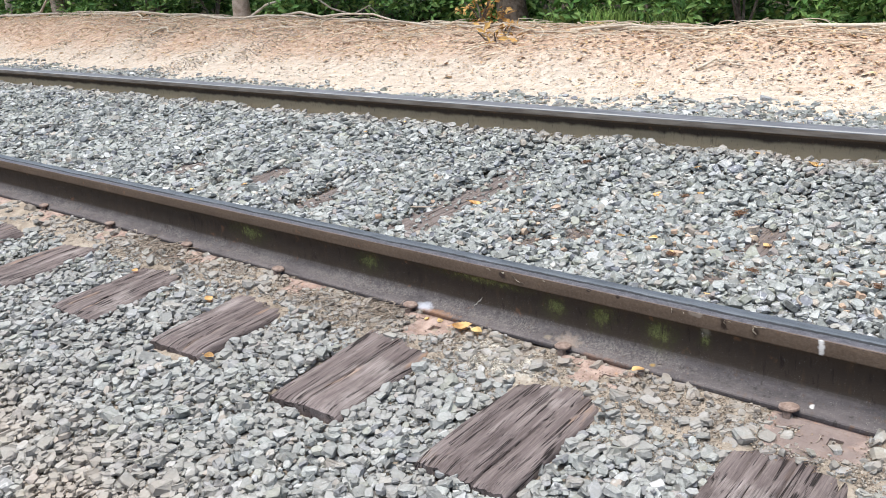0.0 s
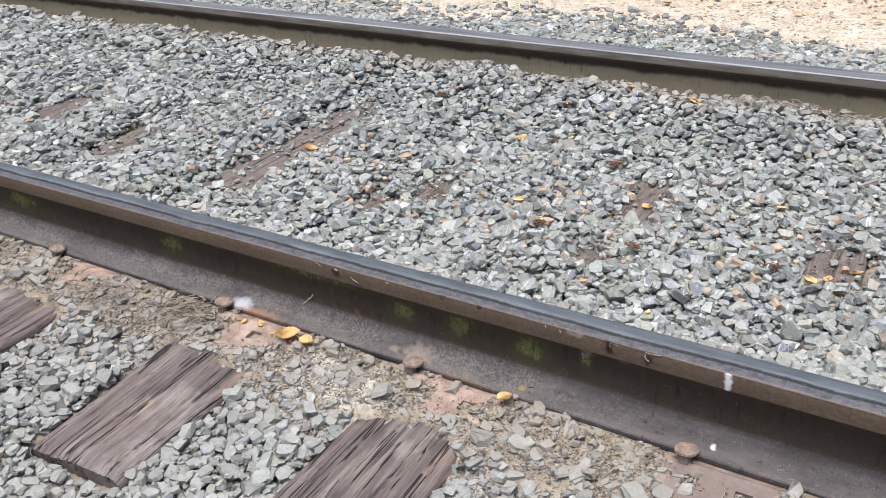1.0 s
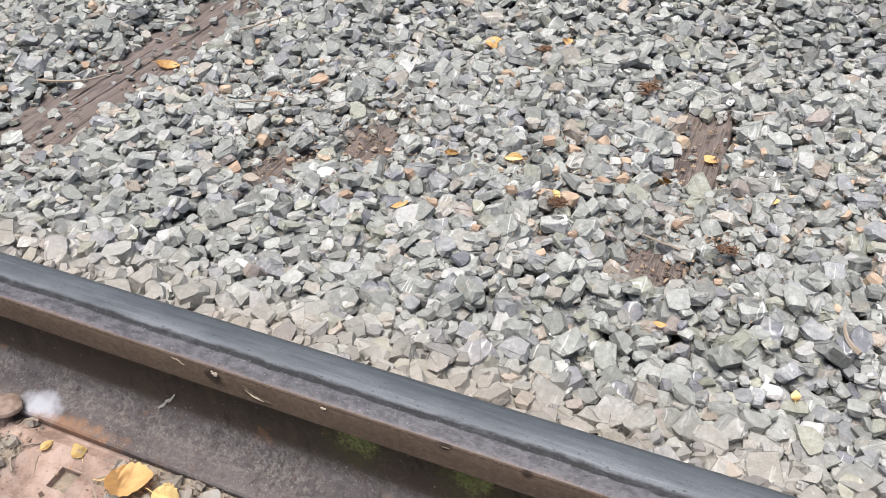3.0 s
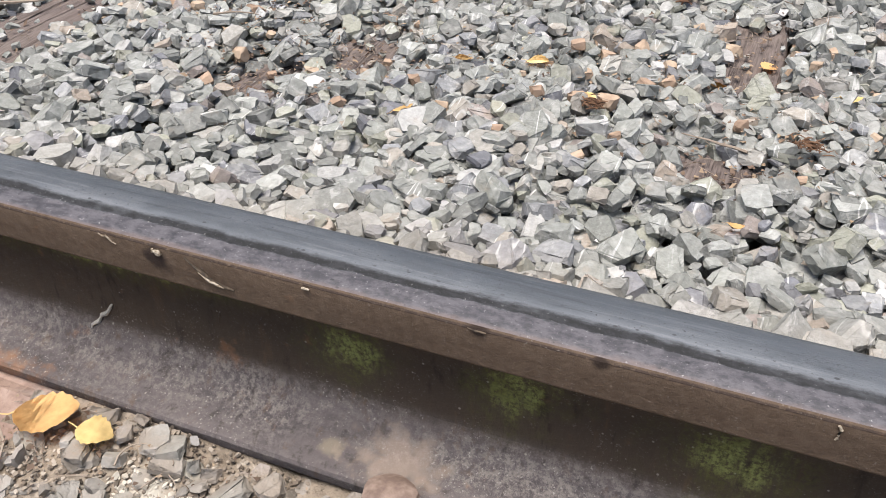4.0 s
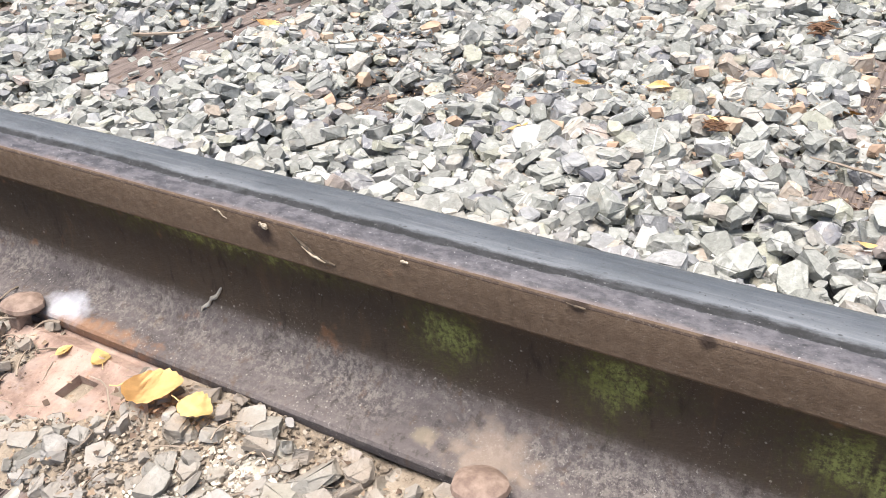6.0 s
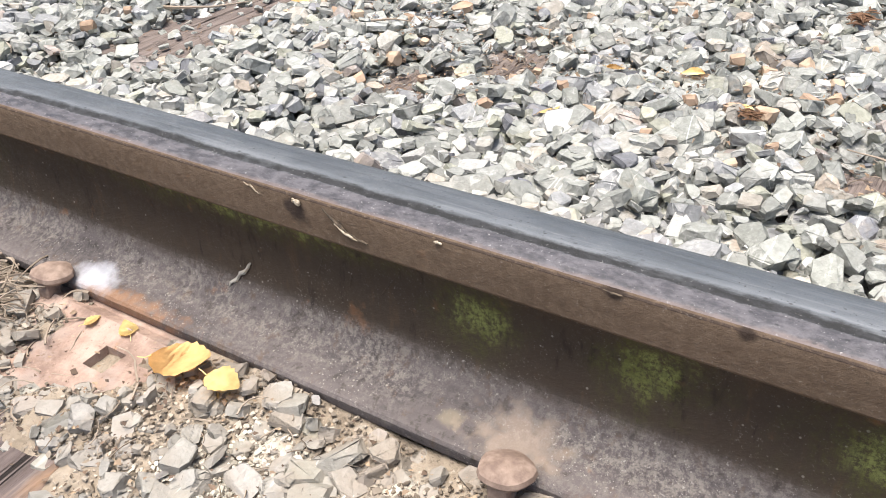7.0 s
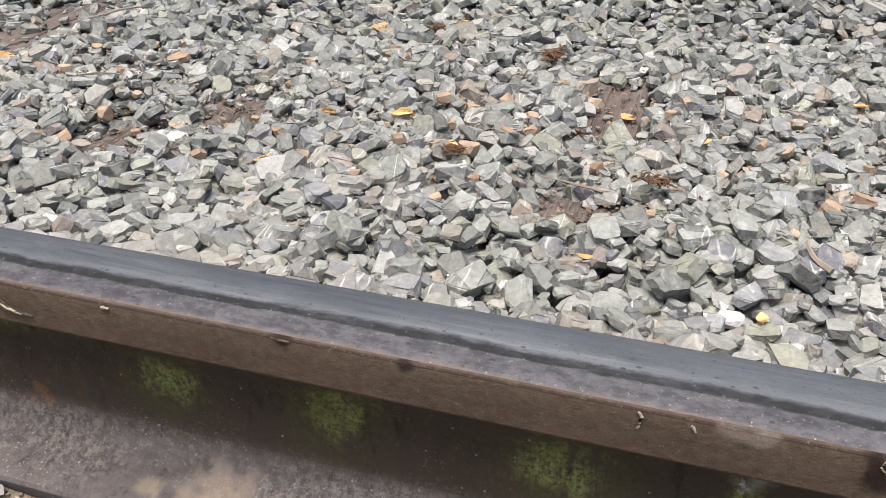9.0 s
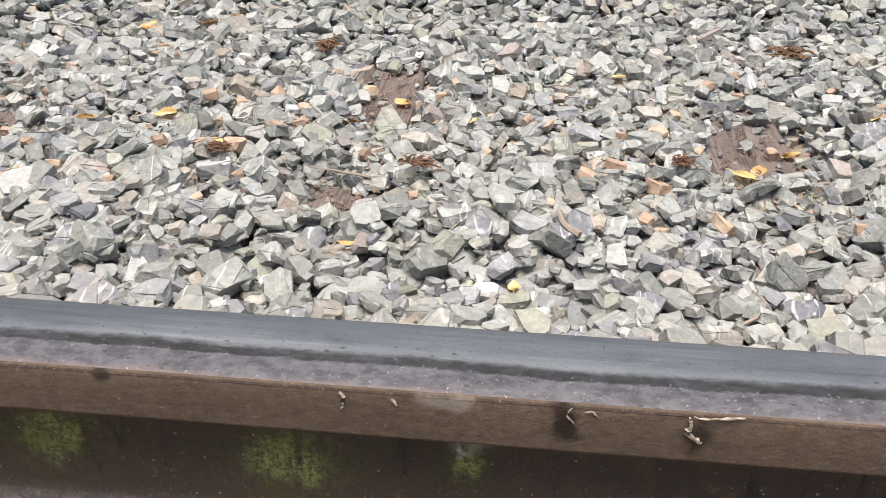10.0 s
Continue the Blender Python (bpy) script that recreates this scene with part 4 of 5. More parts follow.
# pebbles and grit on the path and in the dirt
grit = Heap()
pebbles = Heap()
scatter(pebbles, ROUGH_SHAPES, (-9.0, 1.6, 2.3, 3.9), 0.034, 0.008, 0.022, -0.003, 0.12)
M_PEBBLE = plain_material("pale_path_pebble", (0.42, 0.375, 0.32), (0.66, 0.61, 0.535), 60, 0.95, by_island=True, c=(0.55, 0.485, 0.41))
tagged(pebbles.build("path_pebbles", M_PEBBLE), "pale tan pebbles trodden into the path", "gravel", kind="stuff")
scatter(grit, ROUGH_SHAPES, (-1.8, 1.0, -0.32, -0.068), 0.0048, 0.0018, 0.0052, 0.0015, 0.4, lambda x, y: np.full(len(x), 1.0))
rubble = Heap()
scatter(rubble, ROUGH_SHAPES, (-0.30, -0.04, -0.26, -0.09), 0.0045, 0.002, 0.005, 0.003, 0.6, lambda x, y: 1.2 * (1 - step(np.hypot((x + 0.165) / 0.10, (y + 0.165) / 0.055) + 0.35 * fnoise(x, y, 30, 14), 0.5, 1.1)))
M_RUBBLE = plain_material("chalky_rubble", (0.42, 0.385, 0.32), (0.60, 0.56, 0.48), 120, 0.95, by_island=True)
tagged(rubble.build("crushed_rubble", M_RUBBLE), "pale crushed stone crumbs on the dirt beside the rail", "gravel", kind="stuff")
M_GRIT = plain_material("tan_grit", (0.15, 0.125, 0.10), (0.46, 0.41, 0.345), 60, 0.95, by_island=True, c=(0.29, 0.245, 0.195))
tagged(grit.build("grit", M_GRIT), "tan pebbles and grit strewn on the dirt", "gravel", kind="stuff")

# stones of the ballast that lie nearest, each its own piece
base_meshes = []
for k, (v, f) in enumerate(FINE_SHAPES):
    base_meshes.append(array_mesh("stone", v, f, M_STONE_ONE))
singles.sort(key=lambda s: -s[1])
for k, (p, size, rot) in enumerate(singles[:300]):
    ob = new("stone", base_meshes[k % len(base_meshes)])
    ob.parent = ballast
    ob.matrix_basis = Matrix.Translation(Vector(p.tolist())) @ Matrix(rot.tolist()).to_4x4() @ Matrix.Diagonal((size, size, size, 1))
rest = Heap()
if len(singles) > 300:
    left = singles[300:]
    rest.add(FINE_SHAPES, np.array([s[0] for s in left]), np.array([s[1] for s in left]), np.array([s[2] for s in left]))
    more = rest.build("loose_stones", M_STONE)
    more.parent = ballast
    tagged(more, kind="stuff")


# ---- leaves, twigs and other litter ----
def leaf_mesh(seed, length=1.0):
    """An ovate toothed leaf, curled, with a short stalk."""
    r = random.Random(seed)
    bm = bmesh.new()
    n = 12
    bend, twist, fold = r.uniform(-0.3, 0.5), r.uniform(-0.4, 0.4), r.uniform(0.02, 0.25)
    rows = []
    for i in range(n + 1):
        t = i / n
        w = (0.36 + 0.02 * (seed % 4)) * math.sin(math.pi * min(1, t * 0.96 + 0.02)) ** 0.75 * (1.15 - 0.45 * t)
        row = []
        for s in (-1, -0.5, 0, 0.5, 1):
            tooth = 1 + (0.05 if i % 2 else -0.04) * (abs(s) == 1) + r.uniform(-0.06, 0.06) * (abs(s) == 1)
            x = (t - 0.5)
            y = s * w * tooth
            z = fold * abs(y) + bend * x * x + twist * x * y + 0.006 * r.uniform(-1, 1)
            row.append(bm.verts.new((x * length, y * length, z * length)))
        rows.append(row)
    for a, b in zip(rows, rows[1:]):
        for i in range(4):
            bm.faces.new((a[i], b[i], b[i + 1], a[i + 1]))
    geom = bmesh.ops.solidify(bm, geom=bm.faces[:], thickness=0.012)
    tube(bm, [(-0.48, 0, 0.02 + bend * 0.23), (-0.62, 0.02, 0.04), (-0.78, 0.06, 0.02)], [0.014, 0.011, 0.008], 5)
    return bm


leaf_kinds = [part("fallen_leaf", leaf_mesh(i), M_LEAF, smooth=True) for i in range(6)]
for k in leaf_kinds:
    tagged(k, "dry yellow-orange fallen leaf lying on the gravel", "leaf", "fallen leaves")
spots = [(-0.298, -0.098, 0.052, 25), (-0.250, -0.100, 0.030, 10), (0.166, 0.332, 0.017, 10), (0.157, 0.785, 0.030, 60), (0.597, 0.560, 0.040, -10), (0.620, 0.61, 0.026, 80),
         (-0.90, 0.745, 0.048, 20), (0.189, -0.083, 0.034, 70), (-0.385, -0.083, 0.022, 150), (-0.425, -0.09, 0.016, 70), (0.672, 0.665, 0.026, 30),
         (0.102, 0.674, 0.030, 100), (-0.240, 0.442, 0.026, 40), (-0.039, 0.556, 0.026, 75), (0.259, 0.65, 0.026, 0), (-0.224, 0.599, 0.022, 30), (-0.314, 1.028, 0.05, 110),
         (0.468, 0.872, 0.03, 50), (0.331, 0.272, 0.016, 95), (-0.125, 0.616, 0.03, 0), (0.09, 1.42, 0.05, 20), (-0.10, 1.41, 0.04, 60)]
rl = random.Random(5)
for i in range(9):
    spots.append((rl.uniform(-2.6, 1.3), rl.choice((rl.uniform(0.35, 1.3), rl.uniform(1.25, 1.44))), rl.uniform(0.014, 0.034), rl.uniform(0, 360)))
for i in range(5):
    spots.append((rl.uniform(-1.6, 0.9), rl.uniform(-0.9, -0.1), rl.uniform(0.015, 0.035), rl.uniform(0, 360)))
for i, (x, y, s, a) in enumerate(spots):
    z = max(float(level(x, y)) + (0.017 if y < 0 else 0.014 - 0.010 * float(bare(np.array(x), np.array(y)))), TIE_TOP + 0.007)
    m = pose(x, y, z, rl.uniform(-12, 12), rl.uniform(-12, 12), a)
    k = leaf_kinds[i % 6]
    ob = k if i < 6 else copy_thing(k, m)
    ob.matrix_basis = m
    ob.scale = (s, s * (1.3 if i < 2 else 1.0), s)

# leaf litter strewn on the path and bank, and crumbs round the bare ties
lv, lf, n = [], [], 0
rows = []
for i in range(24000):
    y = 2.35 + 1.85 * rng.uniform() ** 0.6
    rows.append((rng.uniform(-12, 1.3), y, rng.uniform(0.012, 0.026 + 0.026 * min(1.0, max(0.0, (y - 2.9) / 0.7)))))
for i in range(420):
    rows.append((rng.uniform(-9, 1.3), 2.9 + 1.25 * rng.uniform() ** 0.7, rng.uniform(0.05, 0.09)))
for i in range(1500):
    cx, cy, a, b = BARE[rng.integers(0, len(BARE))]
    rows.append((cx + rng.normal(0, a * 1.1), cy + rng.normal(0, b * 0.9), rng.uniform(0.004, 0.016)))
for i in range(3400):
    rows.append((rng.uniform(-2.3, 1.0), rng.uniform(-0.24, -0.075), rng.uniform(0.003, 0.009)))
for cx, cy in ((-0.55, 0.60), (-0.36, 0.60), (-0.14, 0.60), (0.05, 0.66), (0.20, 0.55), (0.48, 0.58), (0.44, 0.74), (-0.62, 0.70), (-1.2, 0.7), (0.66, 0.50)):
    for i in range(190):
        rows.append((cx + rng.normal(0, 0.08), cy + rng.normal(0, 0.055), rng.uniform(0.004, 0.012)))
rows = np.array([r for r in rows if abs(r[1]) > 0.07 and abs(r[1] - GAUGE) > 0.07])
quad = np.array([(-0.5, 0, 0.0), (-0.1, -0.26, 0.08), (0.5, 0, 0.05), (-0.05, 0.27, 0.1)])
M_CRUMB = plain_material("brown_leaf_crumbs", (0.09, 0.064, 0.05), (0.38, 0.29, 0.20), 60, 0.9, by_island=True, c=(0.20, 0.142, 0.104))
for name, mask, mat, label in (("leaf_litter", rows[:, 1] > 2.3, M_LITTER, "brown and yellow dry leaf litter scattered on dirt"),
                               ("leaf_crumbs", rows[:, 1] <= 2.3, M_CRUMB, "brown crumbled leaf and bark bits among the stones")):
    rr = rows[mask]
    rot = turns(len(rr), 0.07 if name == "leaf_litter" else 0.3)
    on_tie = (tie_cover(rr[:, 0]) > 0.5) & (rr[:, 1] > 0) & (bare(rr[:, 0], rr[:, 1]) > 0.5)
    zz = np.where(on_tie, TIE_TOP + 0.004, level(rr[:, 0], rr[:, 1]) + np.where(rr[:, 1] > 2.3, 0.008, np.where(rr[:, 1] > 0, 0.006, 0.004))) + rng.uniform(0, 0.006, len(rr))
    pts = np.einsum("nij,nvj->nvi", rot, quad[None] * (0.6, 1, 1) + rng.uniform(-0.2, 0.2, (len(rr), 4, 3)) * (1, 1, 0.5)) * rr[:, 2][:, None, None] + np.stack([rr[:, 0], rr[:, 1], zz], -1)[:, None, :]
    tagged(new(name, array_mesh(name, pts.reshape(-1, 3), np.arange(len(rr) * 4).reshape(-1, 4), mat)), label, "leaf litter", kind="stuff")


def twig(bm, x, y, z, length, radius, heading, rr, lift=0.0):
    pts, rad = [], []
    bx, bz = rr.uniform(-0.25, 0.25), rr.uniform(0, 0.12)
    for i in range(6):
        t = i / 5
        u, v = (t - 0.5) * length, bx * length * (t - 0.5) ** 2 * 4 + rr.uniform(-0.02, 0.02) * length
        pts.append((x + u * math.cos(heading) - v * math.sin(heading), y + u * math.sin(heading) + v * math.cos(heading), z + bz * length * math.sin(math.pi * t) + lift * t * length))
        rad.append(radius * (1 - 0.6 * t) * rr.uniform(0.85, 1.15))
    tube(bm, pts, rad, 5)


rt = random.Random(11)
bm = bmesh.new()
for i in range(330):
    cx, cy, sx, sy = ((-0.55, -0.125, 0.05, 0.028), (-1.60, -0.115, 0.12, 0.035), (-0.72, -0.15, 0.12, 0.035))[i % 3]
    x, y = rt.gauss(cx, sx), min(-0.075, rt.gauss(cy, sy))
    twig(bm, x, y, float(level(x, y)) + rt.uniform(0.004, 0.022), rt.uniform(0.015, 0.050) * (1.7 if i % 3 == 1 else 1), rt.uniform(0.0007, 0.0017) * (1.8 if i % 3 == 1 else 1), rt.uniform(0, 6.3), rt)
tagged(part("twig_heap", bm, M_TWIG, smooth=True), "heaps of fine dry brown twigs beside the rail foot", "twigs", kind="stuff")
bm = bmesh.new()
for i in range(900):
    x, y = rt.uniform(-2.2, 1.0), rt.uniform(-0.25, -0.075)
    if i > 620:
        cx, cy, a, b = BARE[rt.randrange(len(BARE))]
        x, y = rt.gauss(cx, a), rt.gauss(cy, b)
    if -0.07 < y < 0.07:
        continue
    twig(bm, x, y, float(level(x, y)) + rt.uniform(0.002, 0.010), rt.uniform(0.008, 0.032), rt.uniform(0.0004, 0.0010), rt.uniform(0, 6.3), rt)
tagged(part("twig_litter", bm, M_TWIG, smooth=True), "thin dry twigs and needles on the dirt", "twigs", kind="stuff")
bm = bmesh.new()
for i in range(260):
    x = rt.uniform(-2.5, 1.0) if i < 130 else rt.gauss(0.45, 0.22)
    y = min(1.455, rt.gauss(1.425, 0.02))
    twig(bm, x, y, float(level(x, y)) + rt.uniform(0.008, 0.022), rt.uniform(0.02, 0.06), rt.uniform(0.0008, 0.0018), rt.uniform(0, 6.3), rt)
tagged(part("twig_drift", bm, M_TWIG, smooth=True), "drift of fine dry twigs along the rail base", "twigs", kind="stuff")
for x, y, s, r, h in ((-0.335, -0.115, 0.075, 0.0012, 2.6), (0.375, 0.385, 0.055, 0.004, 1.9), (0.55, 0.27, 0.06, 0.002, 1.2), (-0.60, 0.62, 0.07, 0.002, 0.3), (-1.0, 0.6, 0.16, 0.003, 0.6),
                      (0.12, 0.52, 0.08, 0.002, 2.9), (-0.75, 0.9, 0.12, 0.0025, 1.0)):
    bm = bmesh.new()
    twig(bm, x, y, float(level(x, y)) + 0.018, s, r, h, rt)
    tagged(part("twig", bm, M_TWIG, smooth=True), "curved dry brown twig lying on the gravel", "twig", "loose twigs")


def clump(x, y, size, seed):
    """A tangle of brown needles and scales."""
    r = random.Random(seed)
    bm = bmesh.new()
    for i in range(70):
        a = r.uniform(0, 6.3)
        d = Vector((math.cos(a), math.sin(a), r.uniform(-0.25, 0.25)))
        p = Vector((r.gauss(0, 0.26), r.gauss(0, 0.17), abs(r.gauss(0.05, 0.10))))
        w = r.uniform(0.012, 0.045)
        tube(bm, [tuple(p - d * 0.2), tuple(p + Vector((0, 0, 0.03))), tuple(p + d * r.uniform(0.1, 0.25))], [w * 0.5, w, w * 0.4], 4)
    ob = part("needle_clump", bm, M_CONE)
    ob.matrix_basis = pose(x, y, float(level(x, y)) + 0.016, 0, 0, r.uniform(0, 360)) @ Matrix.Diagonal((size, size, size, 1))
    tagged(ob, "withered brown clump of needles on the stones", "plant litter", "needle clumps")


for i, (x, y, s) in enumerate(((0.018, 0.928, 0.050), (0.729, 0.957, 0.050), (0.516, 0.551, 0.032), (-0.03, 0.532, 0.030), (0.22, 0.50, 0.034), (-0.20, 1.0, 0.030), (-0.7, 1.2, 0.035))):
    clump(x, y, s, 40 + i)


# dried flecks stuck to the side of the near rail's head
def fleck(points, radius, material, label, name="fleck"):
    bm = bmesh.new()
    rf = random.Random(len(label) + int(1e5 * abs(points[0][0])))
    fine = []
    for (x0, y0, z0), (x1, y1, z1) in zip(points, points[1:]):
        for t in (0.0, 0.33, 0.67):
            j = radius * 0.35
            fine.append((x0 + (x1 - x0) * t + rf.uniform(-j, j), y0 + (y1 - y0) * t, z0 + (z1 - z0) * t + rf.uniform(-j, j)))
    fine.append(points[-1])
    n = len(fine)
    tube(bm, fine, [radius * rf.uniform(0.25, 0.75) * (0.35 + 0.65 * math.sin(math.pi * (i + 0.5) / n)) for i in range(n)], 7)
    tagged(part(name, bm, material, smooth=True), label, "debris", "debris on the rail")


FACE = -0.0388
fleck([(-0.251, FACE, 0.1635), (-0.246, FACE, 0.161), (-0.243, FACE, 0.1618), (-0.239, FACE, 0.158), (-0.236, FACE, 0.157)], 0.0016, M_FLECK, "white dried squiggle stuck to the rail head")
fleck([(-0.204, FACE, 0.160), (-0.200, FACE - 0.002, 0.1605), (-0.196, FACE, 0.159)], 0.0036, M_FLECK, "tan dried lump stuck to the rail head")
fleck([(-0.176, FACE, 0.161), (-0.168, FACE, 0.154), (-0.158, FACE - 0.001, 0.148), (-0.148, FACE, 0.144), (-0.139, FACE, 0.142)], 0.0024, M_DARKBIT, "dark thin splinter stuck to the rail head", "splinter")
fleck([(-0.166, FACE - 0.0016, 0.152), (-0.156, FACE - 0.0024, 0.147), (-0.146, FACE - 0.0016, 0.1435)], 0.0016, M_FLECK, "pale thin sliver stuck to the rail head", "splinter")
fleck([(-0.083, FACE, 0.1615), (-0.080, FACE - 0.001, 0.162), (-0.077, FACE, 0.161)], 0.0020, M_FLECK, "pale dried lump stuck to the rail head")
fleck([(0.246, FACE, 0.1635), (0.247, FACE, 0.158), (0.246, FACE, 0.152)], 0.0020, M_FLECK, "white dried drip on the rail head")
fleck([(0.273, FACE, 0.161), (0.275, FACE, 0.157)], 0.0018, M_FLECK, "pale dried fleck on the rail head")
fleck([(0.364, FACE, 0.164), (0.362, FACE, 0.158), (0.366, FACE, 0.154)], 0.0011, M_FLECK, "white dried squiggle stuck to the rail head")
fleck([(0.371, FACE, 0.1615), (0.375, FACE, 0.1625), (0.378, FACE, 0.159)], 0.0012, M_FLECK, "pale dried squiggle stuck to the rail head")
fleck([(0.422, FACE, 0.164), (0.424, FACE, 0.158), (0.423, FACE, 0.153), (0.428, FACE, 0.149), (0.430, FACE, 0.146)], 0.0027, M_FLECK, "tan torn silk thread stuck to the rail head", "silk_thread")
fleck([(0.424, FACE, 0.164), (0.433, FACE, 0.163), (0.440, FACE, 0.1645), (0.449, FACE, 0.1655)], 0.0013, M_FLECK, "pale silk thread stuck to the rail head", "silk_thread")
fleck([(0.034, FACE, 0.1638), (0.040, FACE - 0.0005, 0.1635), (0.046, FACE, 0.1632)], 0.0013, M_DARKBIT, "dark dried smear on the rail head")
fleck([(0.304, -0.0125, 0.110), (0.307, -0.014, 0.104), (0.308, -0.0125, 0.097)], 0.0042, M_FLECK, "tan crusty lump on the rail web")
fleck([(-0.296, -0.0102, 0.058), (-0.305, -0.0116, 0.048), (-0.313, -0.0139, 0.039), (-0.319, -0.0177, 0.032)], 0.0036, M_STREAK, "pale dried streak on the rail web")
bm = bmesh.new()
tube(bm, [(0.215, -0.042, 0.0195), (0.219, -0.040, 0.0205), (0.224, -0.038, 0.0205)], [0.0006, 0.0012, 0.0006], 5)
tagged(part("splinter", bm, M_DARKBIT), "dark splinter lying on the rail foot", "debris", "debris on the rail")


# worn raised marks rolled into the rail's web
for x, lean, low, high in ((-0.216, 0.010, 0.068, 0.091), (-0.186, 0.004, 0.067, 0.084), (-0.148, 0.016, 0.074, 0.096), (-0.099, -0.004, 0.084, 0.100)):
    bm = bmesh.new()
    mid = (low + high) / 2
    tube(bm, [(x - lean / 2, -0.0080, low), (x, -0.0078, mid), (x + lean / 2, -0.0084, high)], [0.0010, 0.0016, 0.0011], 6)
    part("raised_mark", bm, M_SIDE, near_rail, smooth=True)


# ---- the edge of the wood ----
def stem(name, points, radii, material, label, category, group):
    bm = bmesh.new()
    tube(bm, points, radii, 10)
    tagged(part(name, bm, material, smooth=True), label, category, group)


def branch(x0, y0, x1, y1, r, seed, h=0.04):
    q = random.Random(seed)
    pts, rad = [], []
    for i in range(9):
        t = i / 8
        x, y = x0 + (x1 - x0) * t, y0 + (y1 - y0) * t + q.uniform(-0.06, 0.06)
        pts.append((x, y, float(level(x, y)) + r + h * math.sin(math.pi * t) * q.uniform(0.2, 1)))
        rad.append(r * (1 - 0.6 * t))
    stem("fallen_branch", pts, rad, M_BRANCH, "bleached fallen branch lying at the edge of the wood", "branch", "fallen branches")


for i, b in enumerate(((-14.0, 4.3, -9.4, 4.25, 0.022), (-9.5, 4.2, -6.8, 4.15, 0.018), (-7.4, 4.0, -4.6, 4.15, 0.016), (-6.2, 4.2, -3.6, 3.95, 0.014), (-2.4, 3.88, -1.2, 3.98, 0.013),
                       (-2.2, 3.85, -0.4, 4.1, 0.012), (-0.8, 4.05, 1.2, 4.2, 0.016), (-7.35, 3.60, -6.75, 3.63, 0.014), (-10.8, 4.4, -8.2, 4.35, 0.014), (-1.2, 3.3, -0.9, 3.36, 0.009),
                       (-3.6, 4.0, -2.3, 3.8, 0.012), (-12.5, 4.15, -11.2, 4.5, 0.018), (-4.9, 4.05, -3.4, 4.1, 0.015), (-8.4, 4.05, -7.6, 3.8, 0.014))):
    branch(*b, 60 + i, 0.10 if i in (3, 8) else 0.03)
branch(-6.4, 4.15, -5.2, 4.9, 0.014, 90, 0.5)
branch(-11.5, 4.3, -10.2, 4.9, 0.018, 91, 0.5)


bm = bmesh.new()
for i in range(620):
    x, y = rt.uniform(-11, 1.4), 4.15 - abs(rt.gauss(0, 0.38))
    twig(bm, x, y, float(level(x, y)) + rt.uniform(0.004, 0.03), rt.uniform(0.08, 0.45), rt.uniform(0.002, 0.006), rt.gauss(0, 0.5), rt)
tagged(part("stick_litter", bm, M_STICK, smooth=True), "pale dry sticks strewn along the bank", "sticks", kind="stuff")


def foliage(count, radius, height, leaf, seed, low=0.0, clumps=14):
    """Many single leaves gathered in uneven clumps, as arrays."""
    r = np.random.default_rng(seed)
    c = r.normal(0, 0.45, (clumps, 3)) * (radius, radius, 0)
    c[:, 2] = low + r.uniform(0.05, 1.0, clumps) * height
    which = r.integers(0, clumps, count)
    p = c[which] + r.normal(0, 0.16, (count, 3)) * (radius, radius, height * 0.7)
    p[:, 2] = np.maximum(p[:, 2], low * 0.8 + 0.02)
    q = np.array([(-0.5, 0, 0), (0, -0.22, 0.06), (0.5, 0, -0.05), (0, 0.22, 0.06)])
    a, b, g = r.uniform(0, 6.283, count), r.normal(0.0, 0.6, count), r.normal(0, 0.6, count)
    ca, sa, cb, sb, cg, sg = np.cos(a), np.sin(a), np.cos(b), np.sin(b), np.cos(g), np.sin(g)
    o, z = np.ones(count), np.zeros(count)
    rz = np.stack([ca, -sa, z, sa, ca, z, z, z, o], -1).reshape(-1, 3, 3)
    rx = np.stack([o, z, z, z, cb, -sb, z, sb, cb], -1).reshape(-1, 3, 3)
    ry = np.stack([cg, z, sg, z, o, z, -sg, z, cg], -1).reshape(-1, 3, 3)
    s = r.uniform(0.6, 1.3, count) * leaf
    v = np.einsum("nij,vj->nvi", rz @ rx @ ry, q) * s[:, None, None] + p[:, None, :]
    return v.reshape(-1, 3), np.arange(count * 4).reshape(-1, 4)


def build_bush(seed, material, radius, height, count, leaf, label):
    bush = new("bush")
    v, f = foliage(count, radius, height, leaf, seed)
    crown = new("foliage", array_mesh("foliage", v, f, material))
    crown.parent = bush
    q = random.Random(seed)
    for i in range(5):
        bm = bmesh.new()
        a = q.uniform(0, 6.3)
        tube(bm, [(0, 0, -0.05), (0.2 * radius * math.cos(a), 0.2 * radius * math.sin(a), height * 0.4), (0.6 * radius * math.cos(a), 0.6 * radius * math.sin(a), height * 0.85)], [0.012, 0.009, 0.004], 5)
        part("stem", bm, M_BARK, bush)
    return tagged(bush, label, "bush", "undergrowth bushes")


q = random.Random(21)
kinds = [build_bush(300 + i, M_FOLIAGE, 0.75, 0.9, 2600, 0.085, "leafy green undergrowth bush at the edge of the wood") for i in range(3)]
for i in range(34):
    x, y = -17 + 0.55 * i + q.uniform(-0.15, 0.15), 5.0 + 0.5 * (i % 2) + q.uniform(-0.1, 0.3) - (0.25 if i > 25 else 0.0)
    if i % 9 == 4:
        y += 0.9
    m = pose(x, y, float(level(x, y)) - 0.02, 0, 0, q.uniform(0, 360))
    k = kinds[i % 3]
    (k if i < 3 else copy_thing(k, m)).matrix_basis = m
orange = build_bush(330, M_BROWNLEAF, 0.22, 0.22, 110, 0.07, "withered orange fern beside the path")
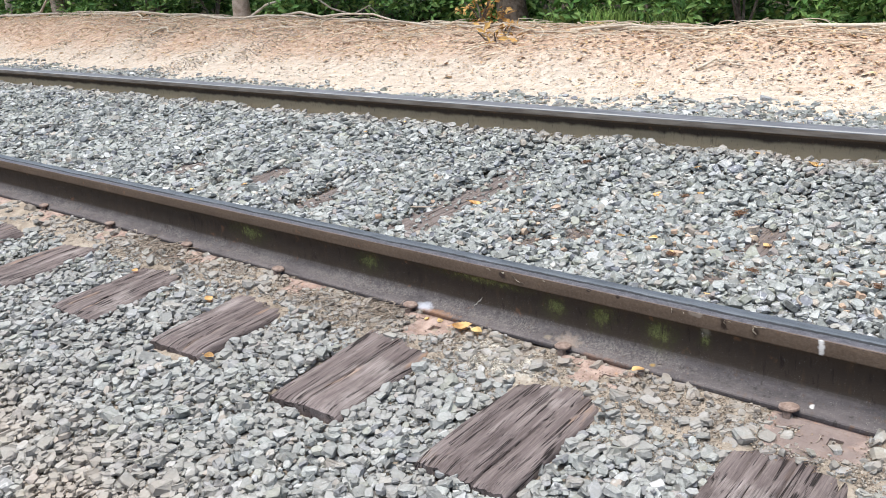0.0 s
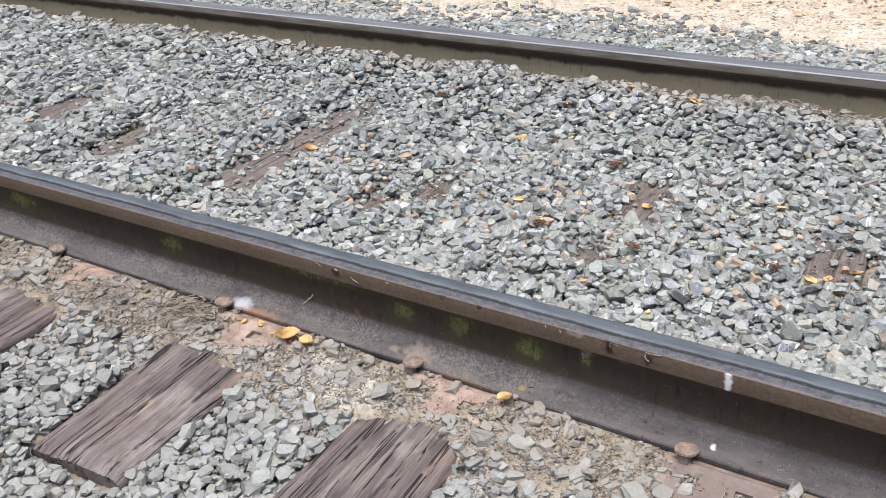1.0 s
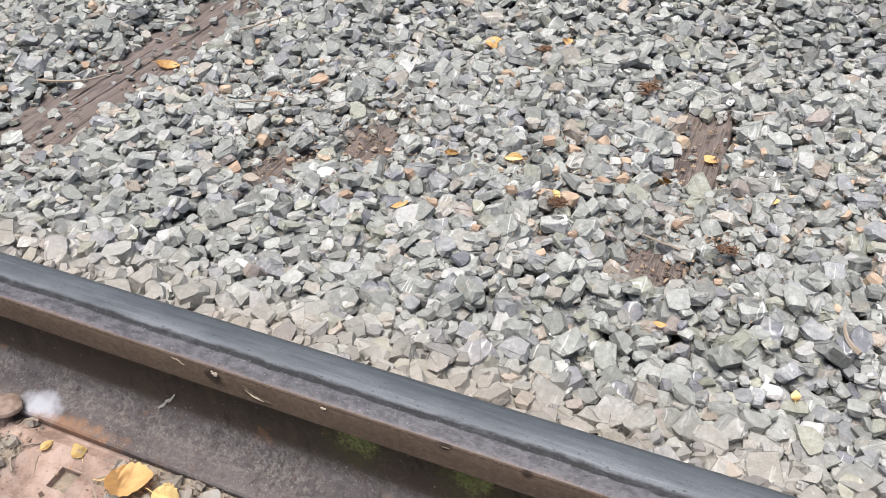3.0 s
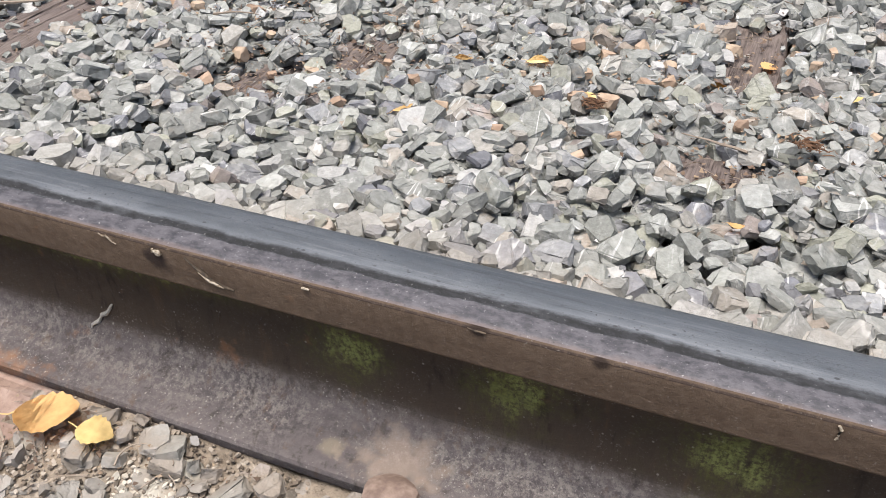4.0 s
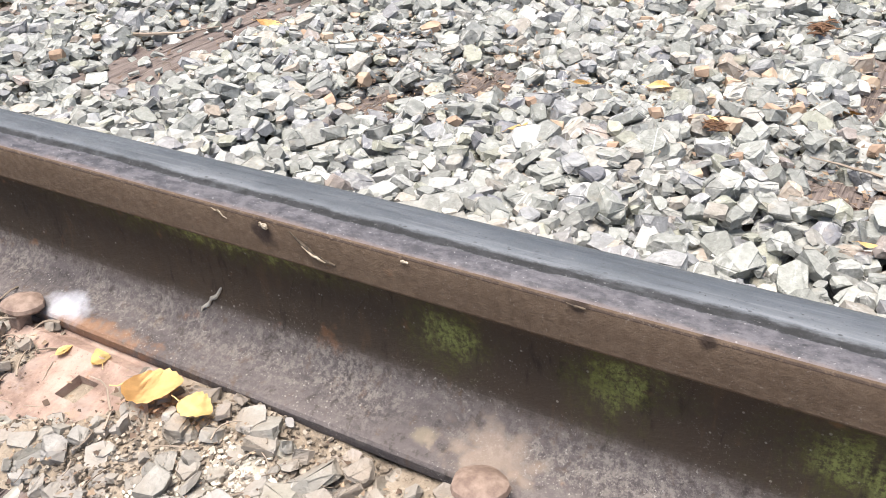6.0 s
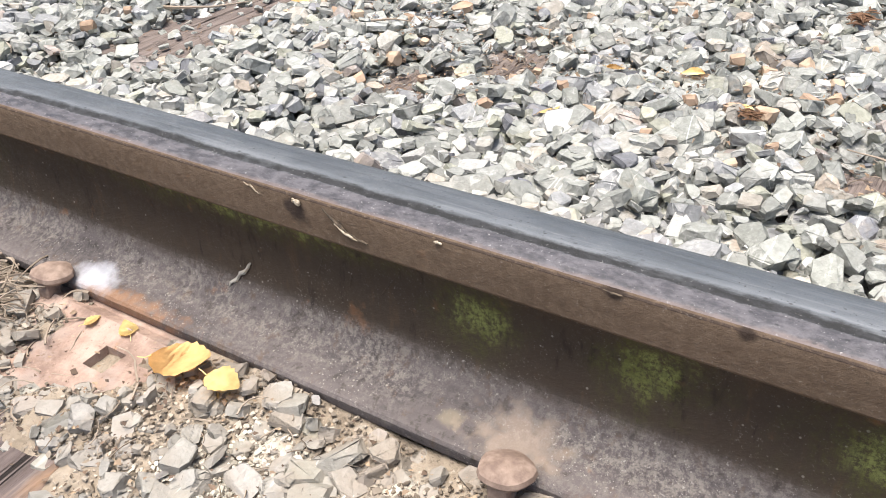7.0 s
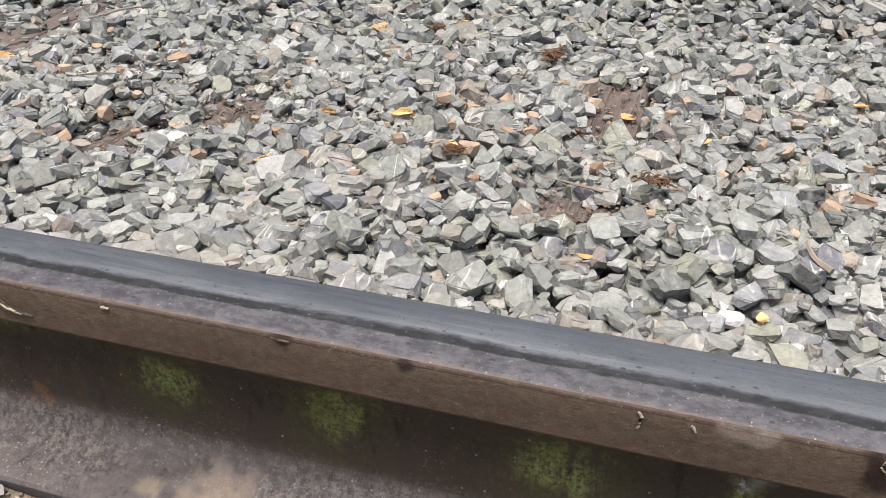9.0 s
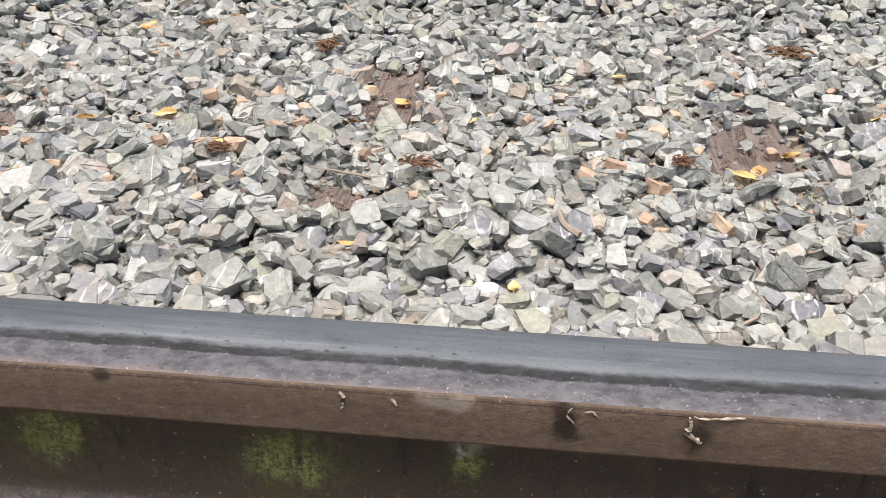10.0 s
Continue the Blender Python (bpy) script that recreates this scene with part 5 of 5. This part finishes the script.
orange.matrix_basis = pose(-3.45, 4.2, float(level(-3.45, 4.2)), 0, 0, 0)
copy_thing(orange, pose(-2.95, 3.7, float(level(-2.95, 3.7)) - 0.12, 0, 0, 80))


def grass_tuft(x, y, seed):
    """A tuft of bent tapering blades."""
    r = random.Random(seed)
    bm = bmesh.new()
    for i in range(46):
        a, h, lean = r.uniform(0, 6.283), r.uniform(0.05, 0.17), r.uniform(0.1, 0.7)
        p = Vector((r.gauss(0, 0.07), r.gauss(0, 0.05), 0))
        d = Vector((math.cos(a), math.sin(a), 0))
        tube(bm, [tuple(p), tuple(p + d * lean * h * 0.3 + Vector((0, 0, h * 0.6))), tuple(p + d * lean * h + Vector((0, 0, h)))], [0.004, 0.003, 0.0008], 4)
    ob = part("grass_tuft", bm, M_GRASS)
    ob.matrix_basis = pose(x, y, float(level(x, y)) - 0.01, 0, 0, 0)
    tagged(ob, "tuft of fresh green grass at the edge of the wood", "grass", "grass tufts")


M_GRASS = plain_material("green_grass", (0.10, 0.22, 0.04), (0.30, 0.45, 0.12), 9, 0.6, by_island=True)
for i in range(9):
    grass_tuft(-2.9 + 0.14 * i + 0.1 * math.sin(i * 2.3), 4.42 + 0.16 * math.sin(i * 1.3), 700 + i)


def build_tree(seed, height, r0, bark):
    q = random.Random(seed)
    tree = new("tree")
    bm = bmesh.new()
    pts, rad = [], []
    for i in range(11):
        t = i / 10
        pts.append((0.25 * math.sin(2.2 * t + seed), 0.2 * math.sin(1.7 * t + 2 * seed) - 0.2 * math.sin(2 * seed), -0.2 + height * t))
        rad.append(r0 * ((1 - 0.85 * t) + 0.55 * math.exp(-t * 18)))
    x0 = pts[0][0]
    pts = [(p[0] - x0, p[1], p[2]) for p in pts]
    tube(bm, pts, rad, 12)
    part("trunk", bm, bark, tree, smooth=True)
    for i in range(7):
        t = 0.42 + 0.075 * i
        p = Vector(pts[min(10, int(t * 10))])
        a = q.uniform(0, 6.3)
        d = Vector((math.cos(a), math.sin(a), 0.55))
        bm = bmesh.new()
        tube(bm, [tuple(p), tuple(p + d * 0.9), tuple(p + d * 1.7 + Vector((0, 0, 0.3)))], [r0 * 0.35, r0 * 0.22, r0 * 0.08], 6)
        part("limb", bm, bark, tree, smooth=True)
    v, f = foliage(3000, 1.5, height * 0.5, 0.24, seed, height * 0.55, 30)
    c = new("crown", array_mesh("crown", v, f, M_FOLIAGE))
    c.parent = tree
    return tree


t1 = tagged(build_tree(3, 9.0, 0.10, M_BARK), "slim grey-brown tree with green crown at the path's edge", "tree", "wood edge trees")
t2 = tagged(build_tree(8, 11.0, 0.16, M_BARK), "grey-brown forest tree with a green crown", "tree", "wood edge trees")
t3 = tagged(build_tree(5, 7.0, 0.075, M_STUMP), "slim tree with pale peeling bark", "tree", "wood edge trees")
for k, spots in ((t1, ((-9.0, 4.75), (-3.5, 4.75), (-7.4, 6.2), (1.6, 6.2))), (t2, ((-4.4, 7.6), (-12.5, 8.4), (-0.8, 8.2), (-8.6, 9.0), (3.6, 7.6))), (t3, ((-11.0, 4.5), (-7.0, 4.5), (-12.9, 4.7)))):
    for i, (x, y) in enumerate(spots):
        m = pose(x, y, float(level(x, y)) - 0.02, 0, 0, 70 * i)
        (k if i == 0 else copy_thing(k, m)).matrix_basis = m
